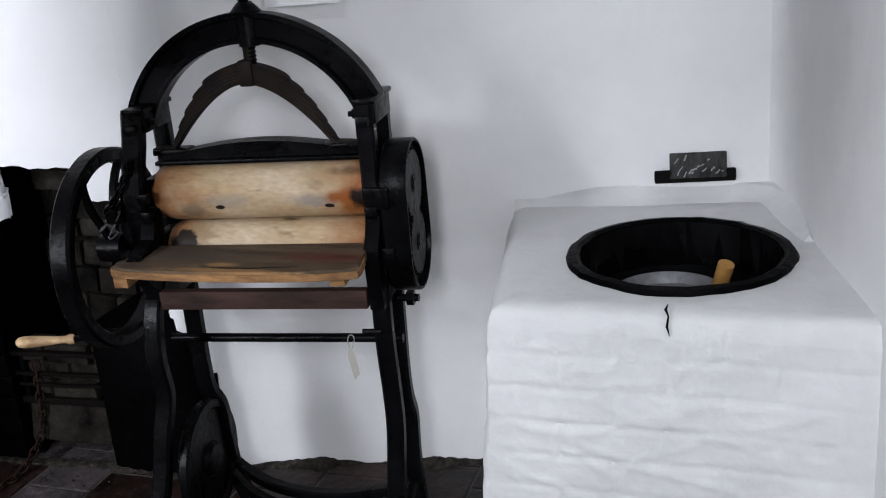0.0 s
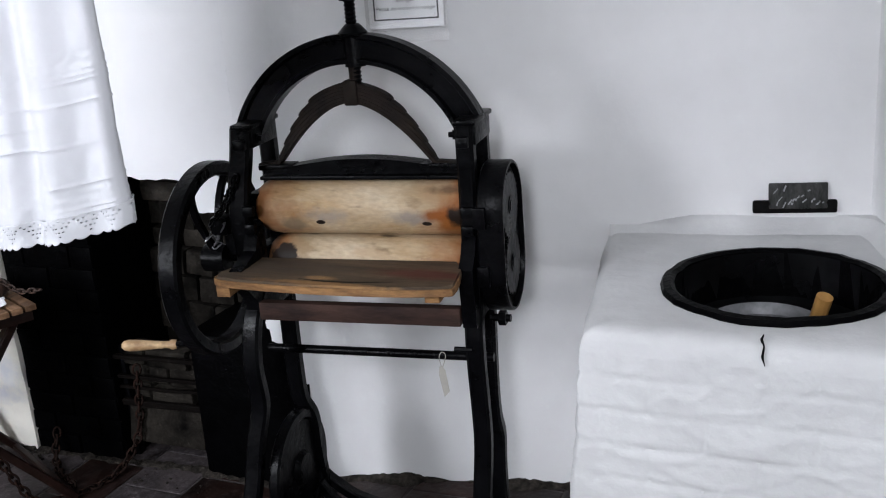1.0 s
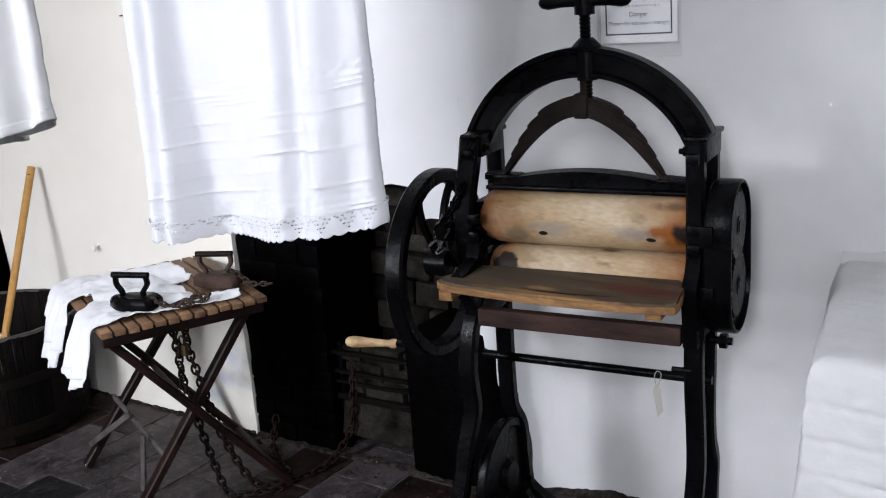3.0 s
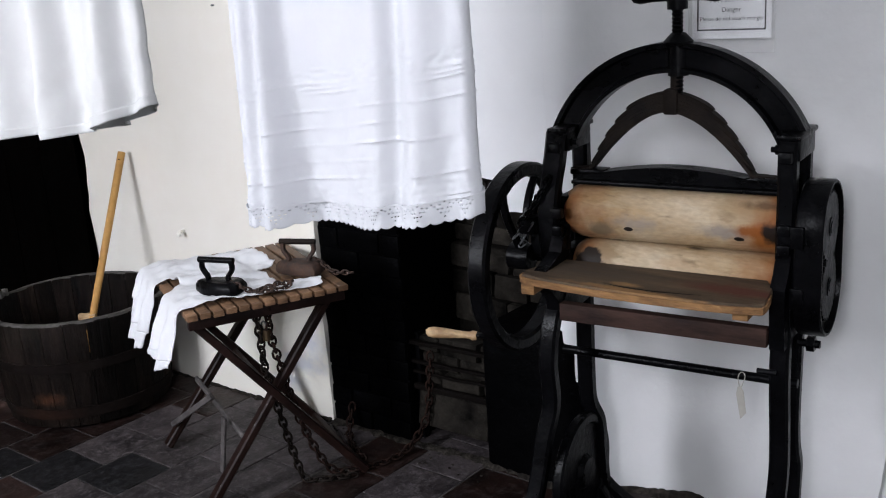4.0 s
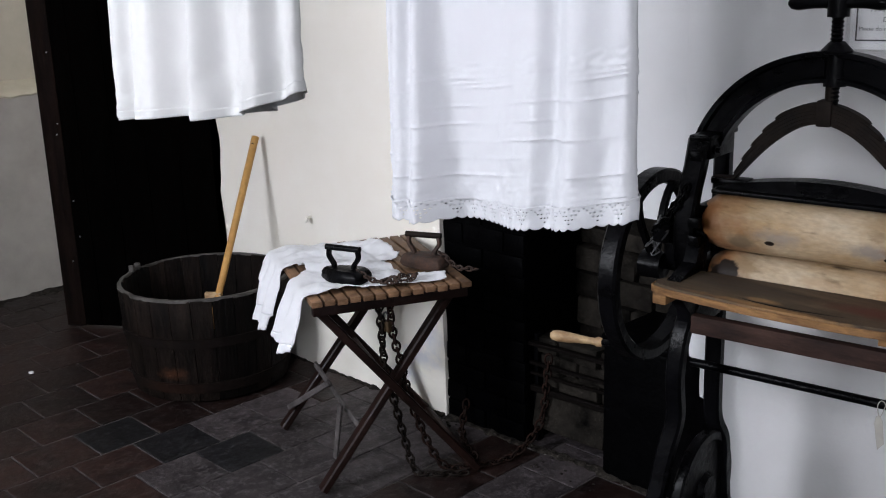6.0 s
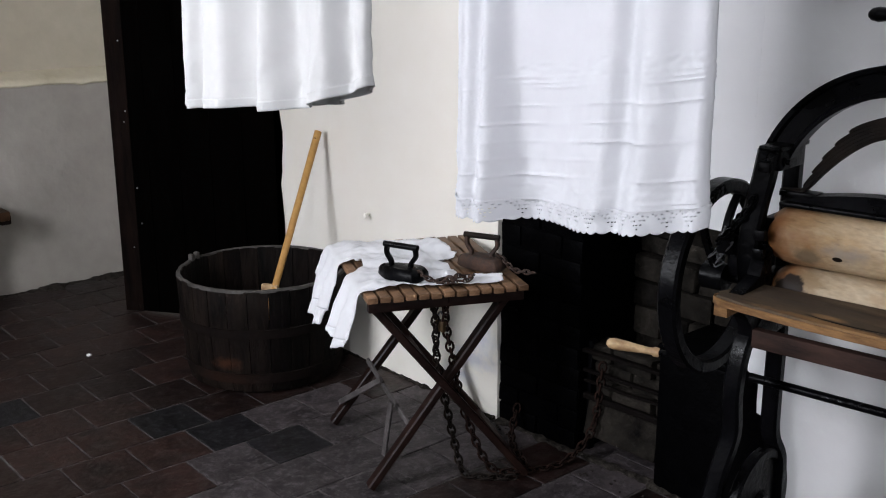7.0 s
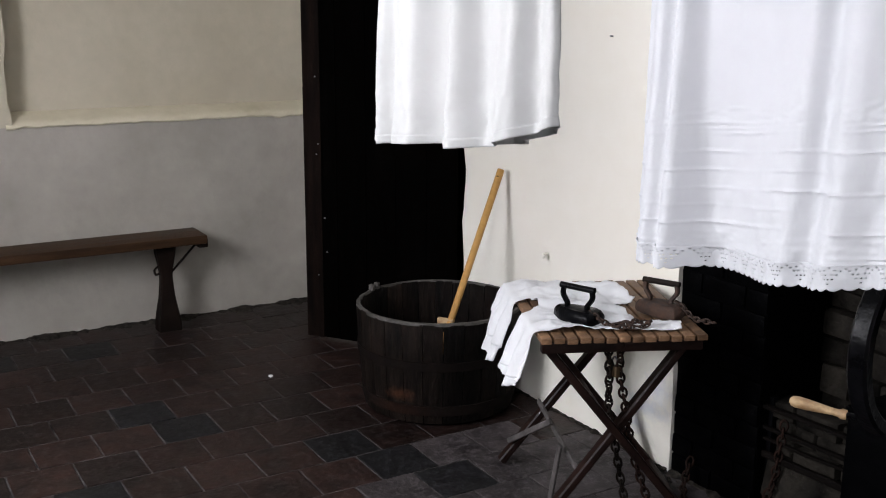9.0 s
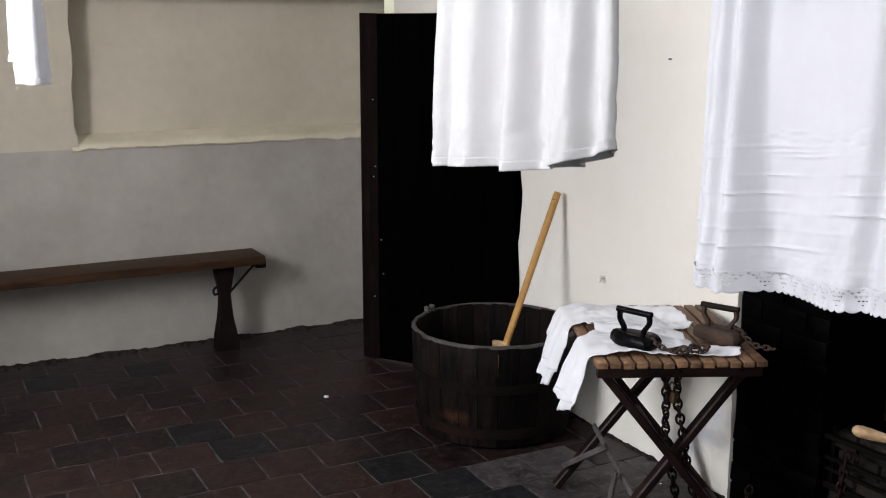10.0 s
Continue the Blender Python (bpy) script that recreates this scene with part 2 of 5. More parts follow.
TILE = mat("quarry_tile", (0.021, 0.0096, 0.0074), 0.45, 0, 9, 0.5, dark=(0.0055, 0.0032, 0.0029), bump=0.8, fine=50, per=0.5, spec=0.2, depth=0.006, dust=(0.040, 0.031, 0.030))
TILEDARK = mat("blue_black_tile", (0.0085, 0.0080, 0.0088), 0.5, 0, 9, 0.45, dark=(0.0025, 0.0024, 0.0027), bump=0.8, fine=50, per=0.3, spec=0.18, depth=0.006, dust=(0.036, 0.036, 0.041))
# Grey tile, also raised in tone for the brighter floor by the table.
TILEGREY = mat("grey_tile", (0.058, 0.048, 0.049), 0.55, 0, 9, 0.5, dark=(0.016, 0.013, 0.0138), bump=0.9, fine=60, per=0.3, spec=0.18, depth=0.006, dust=(0.115, 0.102, 0.106))
GROUT = mat("floor_mortar", (0.12, 0.108, 0.106), 0.9, 0, 9, 0.5, dark=(0.010, 0.009, 0.009), bump=0.8, fine=60, spec=0.1)
RUBBLE = mat("base_dirt", (0.042, 0.036, 0.030), 0.95, 0, 30, 0.5, dark=(0.006, 0.005, 0.0045), bump=1, fine=60, spec=0.1, depth=0.008)
COTTON = cloth_mat("white_cotton", (0.84, 0.84, 0.86), 0.25)
PETTICOAT = cloth_mat("fine_white_cotton", (0.69, 0.692, 0.715), 0.3)
LINEN = cloth_mat("white_linen", (0.645, 0.643, 0.635), 0.25)
ENAMEL = mat("grey_metal", (0.28, 0.28, 0.29), 0.5, 0.5, 8, 0.4, dark=(0.12, 0.12, 0.125), bump=0.3, fine=60)
SLATE = mat("worn_painted_iron", (0.012, 0.012, 0.011), 0.6, 0.0, 20, 0.5, dark=(0.045, 0.045, 0.043), bump=0.5, fine=90, stretch=(3, 1, 1), spec=0.12)
PAPER = mat("paper", (0.90, 0.90, 0.91), 0.6, 0, 10, 0.03, bump=0.0)
INK = mat("ink", (0.02, 0.02, 0.025), 0.7, 0, 10, 0.1, bump=0.0)
TAGCARD = mat("tag_card", (0.36, 0.34, 0.30), 0.8, 0, 20, 0.15, bump=0.2)
BRASS = mat("dull_brass", (0.09, 0.055, 0.025), 0.55, 0.5, 20, 0.4, bump=0.3)
GROUNDOUT = mat("yard_ground", (0.14, 0.13, 0.11), 0.9, 0, 1, 0.4, bump=0.5)
film = bpy.data.materials.new("plastic_film")
film.use_nodes = True
film.node_tree.nodes["Principled BSDF"].inputs["Base Color"].default_value = (0.9, 0.9, 0.9, 1)
film.node_tree.nodes["Principled BSDF"].inputs["Roughness"].default_value = 0.12
film.node_tree.nodes["Principled BSDF"].inputs["Alpha"].default_value = 0.1
glass = bpy.data.materials.new("window_glass")
glass.use_nodes = True
glass.node_tree.nodes["Principled BSDF"].inputs["Transmission Weight"].default_value = 1.0
glass.node_tree.nodes["Principled BSDF"].inputs["Roughness"].default_value = 0.02
glass.node_tree.nodes["Principled BSDF"].inputs["IOR"].default_value = 1.02

# ---- shape helpers ----
V = Vector
I4 = Matrix.Identity(4)


def thing(name, loc, label, category, group="", kind=""):
    ob = new(name)
    ob.location = loc
    ob.empty_display_size = 0.1
    return tagged(ob, label, category, group, kind)


def root_of(ob):
    while ob.parent:
        ob = ob.parent
    return ob


def part(name, bm, material, parent=None, label="", smooth=True):
    """Links a bmesh, modelled in world metres, as one mesh object under a thing or a part."""
    if parent:
        bm.transform(Matrix.Translation(-root_of(parent).location))
    me = bpy.data.meshes.new(name)
    bmesh.ops.recalc_face_normals(bm, faces=bm.faces)
    bm.to_mesh(me)
    bm.free()
    me.materials.append(material)
    if smooth:
        me.shade_smooth()
        me.set_sharp_from_angle(angle=radians(40))
    ob = new(name, me)
    if parent:
        ob.parent = parent
    if label:
        ob["label"] = label
    return ob


def B():
    return bmesh.new()


def box(bm, c, size, m=I4, bev=0.0):
    r = bmesh.ops.create_cube(bm, size=1.0, matrix=m @ Matrix.Translation(c) @ Matrix.Diagonal((*size, 1)))
    if bev:
        es = list({e for v in r["verts"] for e in v.link_edges})
        bmesh.ops.bevel(bm, geom=es, offset=bev, segments=2, affect="EDGES", profile=0.6)
    return bm


def rings(bm, loops, closed=True, cap=True, join=False):
    """Skins a list of loops, each a list of places of one length."""
    vs = [[bm.verts.new(p) for p in loop] for loop in loops]
    n = len(vs[0])
    pairs = list(zip(vs, vs[1:])) + ([(vs[-1], vs[0])] if join else [])
    for a, b in pairs:
        for i in range(n if closed else n - 1):
            j = (i + 1) % n
            bm.faces.new((a[i], a[j], b[j], b[i]))
    if cap and closed and not join:
        bm.faces.new(vs[0])
        bm.faces.new(vs[-1])
    return bm


def sweep(bm, pts, profile, up=(0, 0, 1), join=False, scale=None):
    """Carries a flat profile (side, up) along places."""
    pts = [V(p) for p in pts]
    loops = []
    for i, p in enumerate(pts):
        a = pts[i - 1] if (i or join) else p
        b = pts[(i + 1) % len(pts)] if (i < len(pts) - 1 or join) else p
        t = (b - a).normalized()
        s = t.cross(V(up))
        s = s.normalized() if s.length > 1e-5 else V((1, 0, 0))
        n = s.cross(t)
        k = scale[i] if scale else 1.0
        loops.append([p + s * x * k + n * y * k for x, y in profile])
    return rings(bm, loops, join=join)


def circle(r, n=12):
    return [(r * math.cos(2 * math.pi * i / n), r * math.sin(2 * math.pi * i / n)) for i in range(n)]


def rect(w, h):
    b = min(w, h) * 0.18
    return [(-w / 2 + b, -h / 2), (w / 2 - b, -h / 2), (w / 2, -h / 2 + b), (w / 2, h / 2 - b), (w / 2 - b, h / 2), (-w / 2 + b, h / 2), (-w / 2, h / 2 - b), (-w / 2, -h / 2 + b)]


def rod(bm, a, b, r, r2=None, n=12):
    d = V(b) - V(a)
    up = (0, 0, 1) if abs(d.normalized().z) < 0.9 else (0, 1, 0)
    return sweep(bm, [a, b], circle(r, n), up, scale=[1, (r2 or r) / r])


def bar(bm, a, b, w, h, up=(0, 0, 1)):
    return sweep(bm, [a, b], rect(w, h), up)


def lathe(bm, prof, m=I4, n=40, wob=0.0):
    loops = []
    for r, z in prof:
        loops.append([m @ V(((r + wob * noise.noise((i * 0.7, z * 9, r))) * math.cos(2 * math.pi * i / n), (r + wob * noise.noise((i * 0.7, z * 9, r))) * math.sin(2 * math.pi * i / n), z)) for i in range(n)])
    return rings(bm, loops, cap=False)


def smoothline(pts, n=8):
    """Places along a smooth curve through pts."""
    P = [V(p) for p in pts]
    out = []
    for i in range(len(P) - 1):
        p0, p1, p2, p3 = P[max(0, i - 1)], P[i], P[i + 1], P[min(len(P) - 1, i + 2)]
        for k in range(n):
            t = k / n
            out.append(0.5 * (2 * p1 + (p2 - p0) * t + (2 * p0 - 5 * p1 + 4 * p2 - p3) * t * t + (3 * p1 - p0 - 3 * p2 + p3) * t ** 3))
    return out + [P[-1]]


def plaster(bm, plan, z0, z1, back, step=0.06, amp=0.006, rag0=0.0, rag1=0.0, ragz=0.0):
    """A length of uneven plastered wall along a plan line (room on the line's right-hand side), of a thickness, with ragged ends."""
    pts = [V((*p, 0)) for p in plan]
    line = []
    for a, b in zip(pts, pts[1:]):
        k = max(1, int((b - a).length / step))
        line += [a.lerp(b, i / k) for i in range(k)]
    line.append(pts[-1])
    nz = max(1, int((z1 - z0) / step))
    loops = []
    for i, p in enumerate(line):
        t = (line[min(i + 1, len(line) - 1)] - line[max(i - 1, 0)]).normalized()
        out = V((-t.y, t.x, 0))
        rag = (rag0 if i == 0 else 0) + (rag1 if i == len(line) - 1 else 0)
        front = []
        for k in range(nz + 1):
            z = z0 + (z1 - z0) * k / nz
            if k == 0 and ragz:
                z += ragz * (noise.noise((p.x * 6, 1, 9)) + 0.6 * noise.noise((p.x * 19, 2, 9)))
            q = p + V((0, 0, z))
            d = amp * noise.noise(q * 2.3) + amp * 0.4 * noise.noise(q * 9)
            w = rag * (noise.noise((z * 7.0, p.x, 3)) + 0.5 * noise.noise((z * 23.0, p.x, 5)))
            front.append(q + out * d + t * w)
        bk = [p + out * back + V((0, 0, z1)), p + out * back + V((0, 0, z0))]
        loops.append(front + bk)
    return rings(bm, loops)


def setting(name, bm, material, label, category, smooth=True):
    return tagged(part(name, bm, material, None, label, smooth), label, category, "", "structure")

# ---- the room ----
TOP = 2.8
N_Y, W_X = 1.03, -1.834
ROOM_E = [(3.57, 1.43), (3.60, 1.33), (3.77, 0.59), (4.60, SOUTH)]

BEND = [(1.90, N_Y + 0.002), (1.935, N_Y + 0.006), (1.965, N_Y + 0.018), (1.99, N_Y + 0.038), (2.01, N_Y + 0.062), (2.032, N_Y + 0.088), (2.06, N_Y + 0.112), (2.095, N_Y + 0.130)]

for x, z, w, h in ((0.78, 0.20, 0.10, 0.03), (0.70, 0.12, 0.07, 0.03), (0.84, 0.29, 0.05, 0.05)):
    blotch(CREAM, (x, N_Y, z), (w, 0.05, h), (0.50, 0.53, 0.62), 0.9, 0.5, 0.6)
# north wall: door gap, fireplace gap, soft bend into the recess behind the mangle
bm = B()
plaster(bm, [(W_X, N_Y), (-1.22, N_Y)], 0, TOP, 0.32)
plaster(bm, [(-1.22, N_Y), (-0.49, N_Y)], 1.76, TOP, 0.32)
plaster(bm, [(-0.49, N_Y), (0.91, N_Y)], 0, TOP, 0.32, rag0=0.03, rag1=0.006)
setting("wall_north", bm, CREAM, "cream limewashed plaster wall beside the old fireplace", "wall")
bm = B()
plaster(bm, [(0.91, N_Y), (1.90, N_Y + 0.002)], 0.985, TOP, 0.32, step=0.03, amp=0.008, ragz=0.022)
plaster(bm, [(1.71, N_Y), (1.90, N_Y + 0.002)], 0.895, 0.984, 0.30, step=0.02, amp=0.006, rag0=0.035, ragz=0.02)
setting("wall_breast", bm, BRIGHTWASH, "bright white limewashed wall above the fireplace", "wall")
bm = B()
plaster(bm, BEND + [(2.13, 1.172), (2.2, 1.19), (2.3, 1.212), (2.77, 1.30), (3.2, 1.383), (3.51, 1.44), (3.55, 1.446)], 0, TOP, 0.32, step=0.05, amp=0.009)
setting("wall_recess", bm, BENDTONE, "uneven white limewashed wall behind the mangle", "wall")
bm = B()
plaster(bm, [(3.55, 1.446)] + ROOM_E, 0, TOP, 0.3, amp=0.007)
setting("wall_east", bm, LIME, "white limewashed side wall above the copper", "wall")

# west wall with a shallow blind recess above a sloping ledge
low = B()
plaster(low, [(W_X, SOUTH), (W_X, N_Y)], 0, 1.05, 0.4, amp=0.008)
bm = B()
plaster(bm, [(W_X, SOUTH), (W_X, -0.68)], 1.05, TOP, 0.4, amp=0.006, rag1=0.02)
plaster(bm, [(W_X - 0.13, -0.70), (W_X - 0.13, N_Y)], 1.0, 1.9, 0.3, amp=0.006)
plaster(bm, [(W_X, -0.68), (W_X, N_Y)], 1.80, TOP, 0.4, amp=0.006)
ledge = []
for i in range(90):
    y = -0.70 + (N_Y + 0.70) * i / 89
    w = 0.010 * noise.noise((y * 5, 1, 2)) + 0.006 * noise.noise((y * 17, 4, 2))
    ledge.append([(W_X - 0.2, y, 1.02), (W_X + 0.005, y, 1.046 + w), (W_X + 0.010, y, 1.053 + w), (W_X + 0.004, y, 1.066 + w), (W_X - 0.03, y, 1.083 + w * 0.7), (W_X - 0.14, y, 1.118)])
wall_west = setting("wall_west", bm, DADO, "off-white plaster wall, toned down for weak light, with a shallow blind recess", "wall")
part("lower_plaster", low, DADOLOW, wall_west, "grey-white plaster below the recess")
bm = B()
rings(bm, ledge)
part("ledge", bm, LEDGELIT, wall_west, "cream limewash on a sloping ledge, lightened as its highlight")
# Board added for the blurred shadow along the top of the recess.
bm = B()
box(bm, (W_X + 0.004, 0.17, 1.83), (0.03, 1.66, 0.075), bev=0.006)
setting("recess_shadow_board", bm, REDWOOD, "dark red-brown board in place of a shadow over the wall recess", "trim")

# south wall behind the visitor, with two windows
bm = B()
cut = [4.60]
for wx, hw, sill, head, watts in reversed(WINDOWS):
    plaster(bm, [(cut[-1], SOUTH), (wx + hw, SOUTH)], 0, TOP, 0.3, step=0.3)
    plaster(bm, [(wx + hw, SOUTH), (wx - hw, SOUTH)], 0, sill, 0.3, step=0.3)
    plaster(bm, [(wx + hw, SOUTH), (wx - hw, SOUTH)], head, TOP, 0.3, step=0.3)
    cut.append(wx - hw)
plaster(bm, [(cut[-1], SOUTH), (W_X, SOUTH)], 0, TOP, 0.3, step=0.3)
setting("wall_south", bm, LIME, "white plaster wall with two windows", "wall")
for n, (wx, hw, sill, head, watts) in enumerate(WINDOWS):
    w = thing("window_%d" % (n + 1), (wx, SOUTH - 0.2, sill), "painted timber window with six panes", "window", "", "structure")
    bm = B()
    for x in (-hw + 0.02, hw - 0.02):
        box(bm, (wx + x, SOUTH - 0.2, (sill + head) / 2), (0.04, 0.05, head - sill))
    for z in (sill + 0.02, head - 0.02):
        box(bm, (wx, SOUTH - 0.2, z), (2 * hw - 0.08, 0.05, 0.04))
    part("window_frame", bm, PAPER, w)
    pane_w, pane_h = (2 * hw - 0.08) / 2, (head - sill - 0.08) / 3
    for a in range(2):
        for b in range(3):
            bm = B()
            box(bm, (wx - pane_w / 2 + a * pane_w, SOUTH - 0.2, sill + 0.04 + (b + 0.5) * pane_h), (pane_w - 0.02, 0.004, pane_h - 0.02))
            part("pane", bm, glass, w).visible_shadow = False
bm = B()
box(bm, (1.4, -0.9, TOP + 0.05), (6.6, 5.4, 0.1))
setting("ceiling", bm, LIME, "plain white ceiling", "ceiling")
bm = B()
box(bm, (0, -30, -0.3), (120, 53, 0.1))
box(bm, (0, 32, -0.3), (120, 53, 0.1))
setting("ground", bm, GROUNDOUT, "earth yard outside the building", "ground")
# Unseen passage boxed in near black, the colour standing for its shade.
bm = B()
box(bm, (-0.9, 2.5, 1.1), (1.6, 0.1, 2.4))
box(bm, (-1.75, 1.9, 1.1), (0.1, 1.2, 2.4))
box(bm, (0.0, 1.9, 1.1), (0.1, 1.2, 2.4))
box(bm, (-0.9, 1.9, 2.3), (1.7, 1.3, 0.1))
setting("passage", bm, SOOTSHADE, "unseen passage behind the open door, black for its shade", "wall")

# fireplace shell
bm = B()
box(bm, (1.40, 1.60, 0.6), (1.3, 0.1, 1.4))
box(bm, (0.86, 1.48, 0.6), (0.1, 0.3, 1.4))
box(bm, (1.95, 1.48, 0.6), (0.1, 0.3, 1.4))
box(bm, (1.40, 1.47, 1.25), (1.2, 0.3, 0.1))
fire = setting("fireplace_recess", bm, SOOTSHADE, "soot-blackened fireplace recess", "fireplace", False)

bm = B()
plaster(bm, [(x - 0.002, y - 0.005) for x, y in BEND[:5]], 0, 0.895, 0.02, step=0.03, amp=0.002, rag1=0.01)
setting("fireplace_jamb", bm, BLACKLEAD, "black-painted jamb beside the fireplace", "wall")

# crumbling plaster and dirt where walls meet the floor
def fillet(name, line, w, h):
    bm = B()
    pts = []
    for a, b in zip(line, line[1:]):
        a, b = V((*a, 0)), V((*b, 0))
        k = max(2, int((b - a).length / 0.008))
        pts += [a.lerp(b, i / k) for i in range(k)]
    loops = []
    for i, p in enumerate(pts):
        t = (pts[min(i + 1, len(pts) - 1)] - pts[max(0, i - 1)]).normalized()
        s = V((t.y, -t.x, 0))
        a = 0.5 + 0.6 * noise.noise((p.x * 6, p.y * 6, 1)) + 0.5 * noise.noise((p.x * 27, p.y * 27, 7)) + 0.2 * noise.noise((p.x * 80, p.y * 80, 7))
        a = max(0.12, a)
        loops.append([p - s * 0.02, p + s * w * a, p + s * w * a * 0.6 + V((0, 0, h * a * 0.55)), p + s * 0.004 + V((0, 0, h * a)), p - s * 0.02 + V((0, 0, h * a))])
    rings(bm, loops)
    return setting(name, bm, RUBBLE, "crumbled plaster and dirt along the wall foot", "trim")


fillet("wall_foot_crumble", [(W_X, SOUTH), (W_X, N_Y)], 0.10, 0.016)
fillet("wall_foot_crumble", [(-0.45, N_Y), (0.91, N_Y)], 0.022, 0.012)
fillet("wall_foot_crumble", [(2.02, 1.10), (2.09, 1.158), (2.3, 1.212), (2.77, 1.30)], 0.05, 0.02)
fillet("wall_foot_crumble", [(0.92, 1.03), (1.28, 1.04), (1.6, 1.06), (1.9, 1.04)], 0.035, 0.016)

# ---- copper: limewashed brick block with a set pan ----
CX, CY, CR, CT = 3.367, 0.947, 0.248, 0.80
base = [(2.950, 0.575), (3.90, 0.553), (3.60, 1.43), (2.765, 1.32)]
head = [(3.005, 0.60), (3.87, 0.590), (3.60, 1.43), (2.875, 1.34)]


def outline(corners, ang):
    d = V((math.cos(ang), math.sin(ang)))
    best = None
    for (ax, ay), (bx, by) in zip(corners, corners[1:] + corners[:1]):
        ex, ey = bx - ax, by - ay
        den = d.x * ey - d.y * ex
        if abs(den) < 1e-9:
            continue
        t = ((ax - CX) * ey - (ay - CY) * ex) / den
        u = ((ax - CX) * d.y - (ay - CY) * d.x) / den
        if t > 0 and -1e-6 <= u <= 1 + 1e-6 and (best is None or t < best):
            best = t
    return best


copper = thing("wash_copper", (CX, CY, 0), "limewashed brick wash copper with a black iron pan", "copper")
bm = B()
angs = []
for a in range(480):
    angs.append(math.pi + 2 * math.pi * a / 480)
loops = []
NZ = 115
for k in range(NZ + 1):
    z = 0.755 * k / NZ
    loop = []
    for a in angs:
        f = z / CT
        r = outline(base, a) * (1 - f) + outline(head, a) * f
        x, y = CX + r * math.cos(a), CY + r * math.sin(a)
        # brick courses under many coats of wash, and lumps
        row = (z + 0.008 * noise.noise((x * 5, 3, z * 2))) / 0.078
        joint = abs((row % 1) - 0.5) * 2
        bx = (x + 0.11 * (int(row) % 2)) / 0.225
        jx = abs((bx % 1) - 0.5) * 2
        fade = 0.5 + 0.9 * noise.noise((x * 4, z * 5, 2))
        g = -0.0045 * fade * max(0, (joint - 0.74) / 0.26) ** 0.7 - 0.004 * fade * max(0, (jx - 0.9) / 0.1)
        g += 0.008 * noise.noise((x * 3, y * 3, z * 4)) + 0.004 * noise.noise((x * 7, y * 7, z * 10)) + 0.0025 * abs(noise.noise((x * 20, y * 20, z * 26)))
        g += 0.003 * max(0, 1 - abs(noise.noise((x * 3.1, y * 3, z * 8.5 + 3))) * 7) * (0.5 + noise.noise((x * 2, 5, z * 3))) + 0.0022 * max(0, 1 - abs(noise.noise((x * 9, y * 9, z * 15))) * 6)
        if 3.25 < x < 3.52 and y < 0.75 and z < 0.375 + 0.012 * noise.noise((x * 9, 1, 1)):
            g -= 0.14
        k2 = (r + g) / r
        loop.append(V((CX + (x - CX) * k2, CY + (y - CY) * k2, z)))
    loops.append(loop)
for inset, z in ((0.004, 0.775), (0.012, 0.79), (0.028, 0.799), (0.06, 0.803)):
    loops.append([V((CX + (outline(head, a) - inset + 0.006 * noise.noise((a * 5, z, 1))) * math.cos(a), CY + (outline(head, a) - inset + 0.006 * noise.noise((a * 5, z, 1))) * math.sin(a), z + 0.004 * noise.noise((a * 3, 2, 2)))) for a in angs])
for f in (0.3, 0.6, 0.85, 1.0):
    loops.append([V((CX + (outline(head, a) * (1 - f) - 0.06 * (1 - f) + (CR - 0.012) * f) * math.cos(a), CY + (outline(head, a) * (1 - f) - 0.06 * (1 - f) + (CR - 0.012) * f) * math.sin(a), 0.803 + 0.004 * noise.noise((f * 3 + math.cos(a), math.sin(a), 2)))) for a in angs])
loops.append([V((CX + (CR - 0.012) * math.cos(a), CY + (CR - 0.012) * math.sin(a), 0.74)) for a in angs])
rings(bm, loops, cap=False)
part("block", bm, COPPERWASH, copper, "limewashed brick block")
bm = B()
lathe(bm, [(CR - 0.03, 0.70), (CR - 0.022, 0.812), (CR - 0.012, 0.818), (CR + 0.004, 0.815), (CR + 0.010, 0.806), (CR + 0.006, 0.795)], Matrix.Translation((CX, CY, 0)), 72, 0.006)
part("rim", bm, BLACKLEAD, copper, "chipped black iron rim")
bm = B()
lathe(bm, [(CR - 0.024, 0.81), (CR - 0.028, 0.70), (CR - 0.04, 0.58), (CR - 0.09, 0.49), (0.001, 0.47)], Matrix.Translation((CX, CY, 0)), 56)
part("pan", bm, PANIRON, copper, "black iron pan")
bm = B()
lathe(bm, [(0.001, 0.655), (0.10, 0.656), (0.118, 0.66), (0.128, 0.678), (0.134, 0.685), (0.137, 0.682), (0.13, 0.64), (0.11, 0.50), (0.001, 0.48)], Matrix.Translation((3.335, 1.02, 0)), 48)
part("pail", bm, ENAMEL, copper, "grey metal pail inside the pan")
# Crack laid on as a thin dark strip in place of its shade.
bm = B()
sweep(bm, ([(3.374, 0.640, 0.8065), (3.372, 0.618, 0.804), (3.379, 0.604, 0.796), (3.377, 0.592, 0.778), (3.383, 0.587, 0.760)]), rect(0.004, 0.004), (0, 1, 0), scale=[0.4, 1.3, 0.8, 1.2, 0.3])
part("crack", bm, SOOTSHADE, copper, "dark crack in the wash")
bm = B()
cove = []
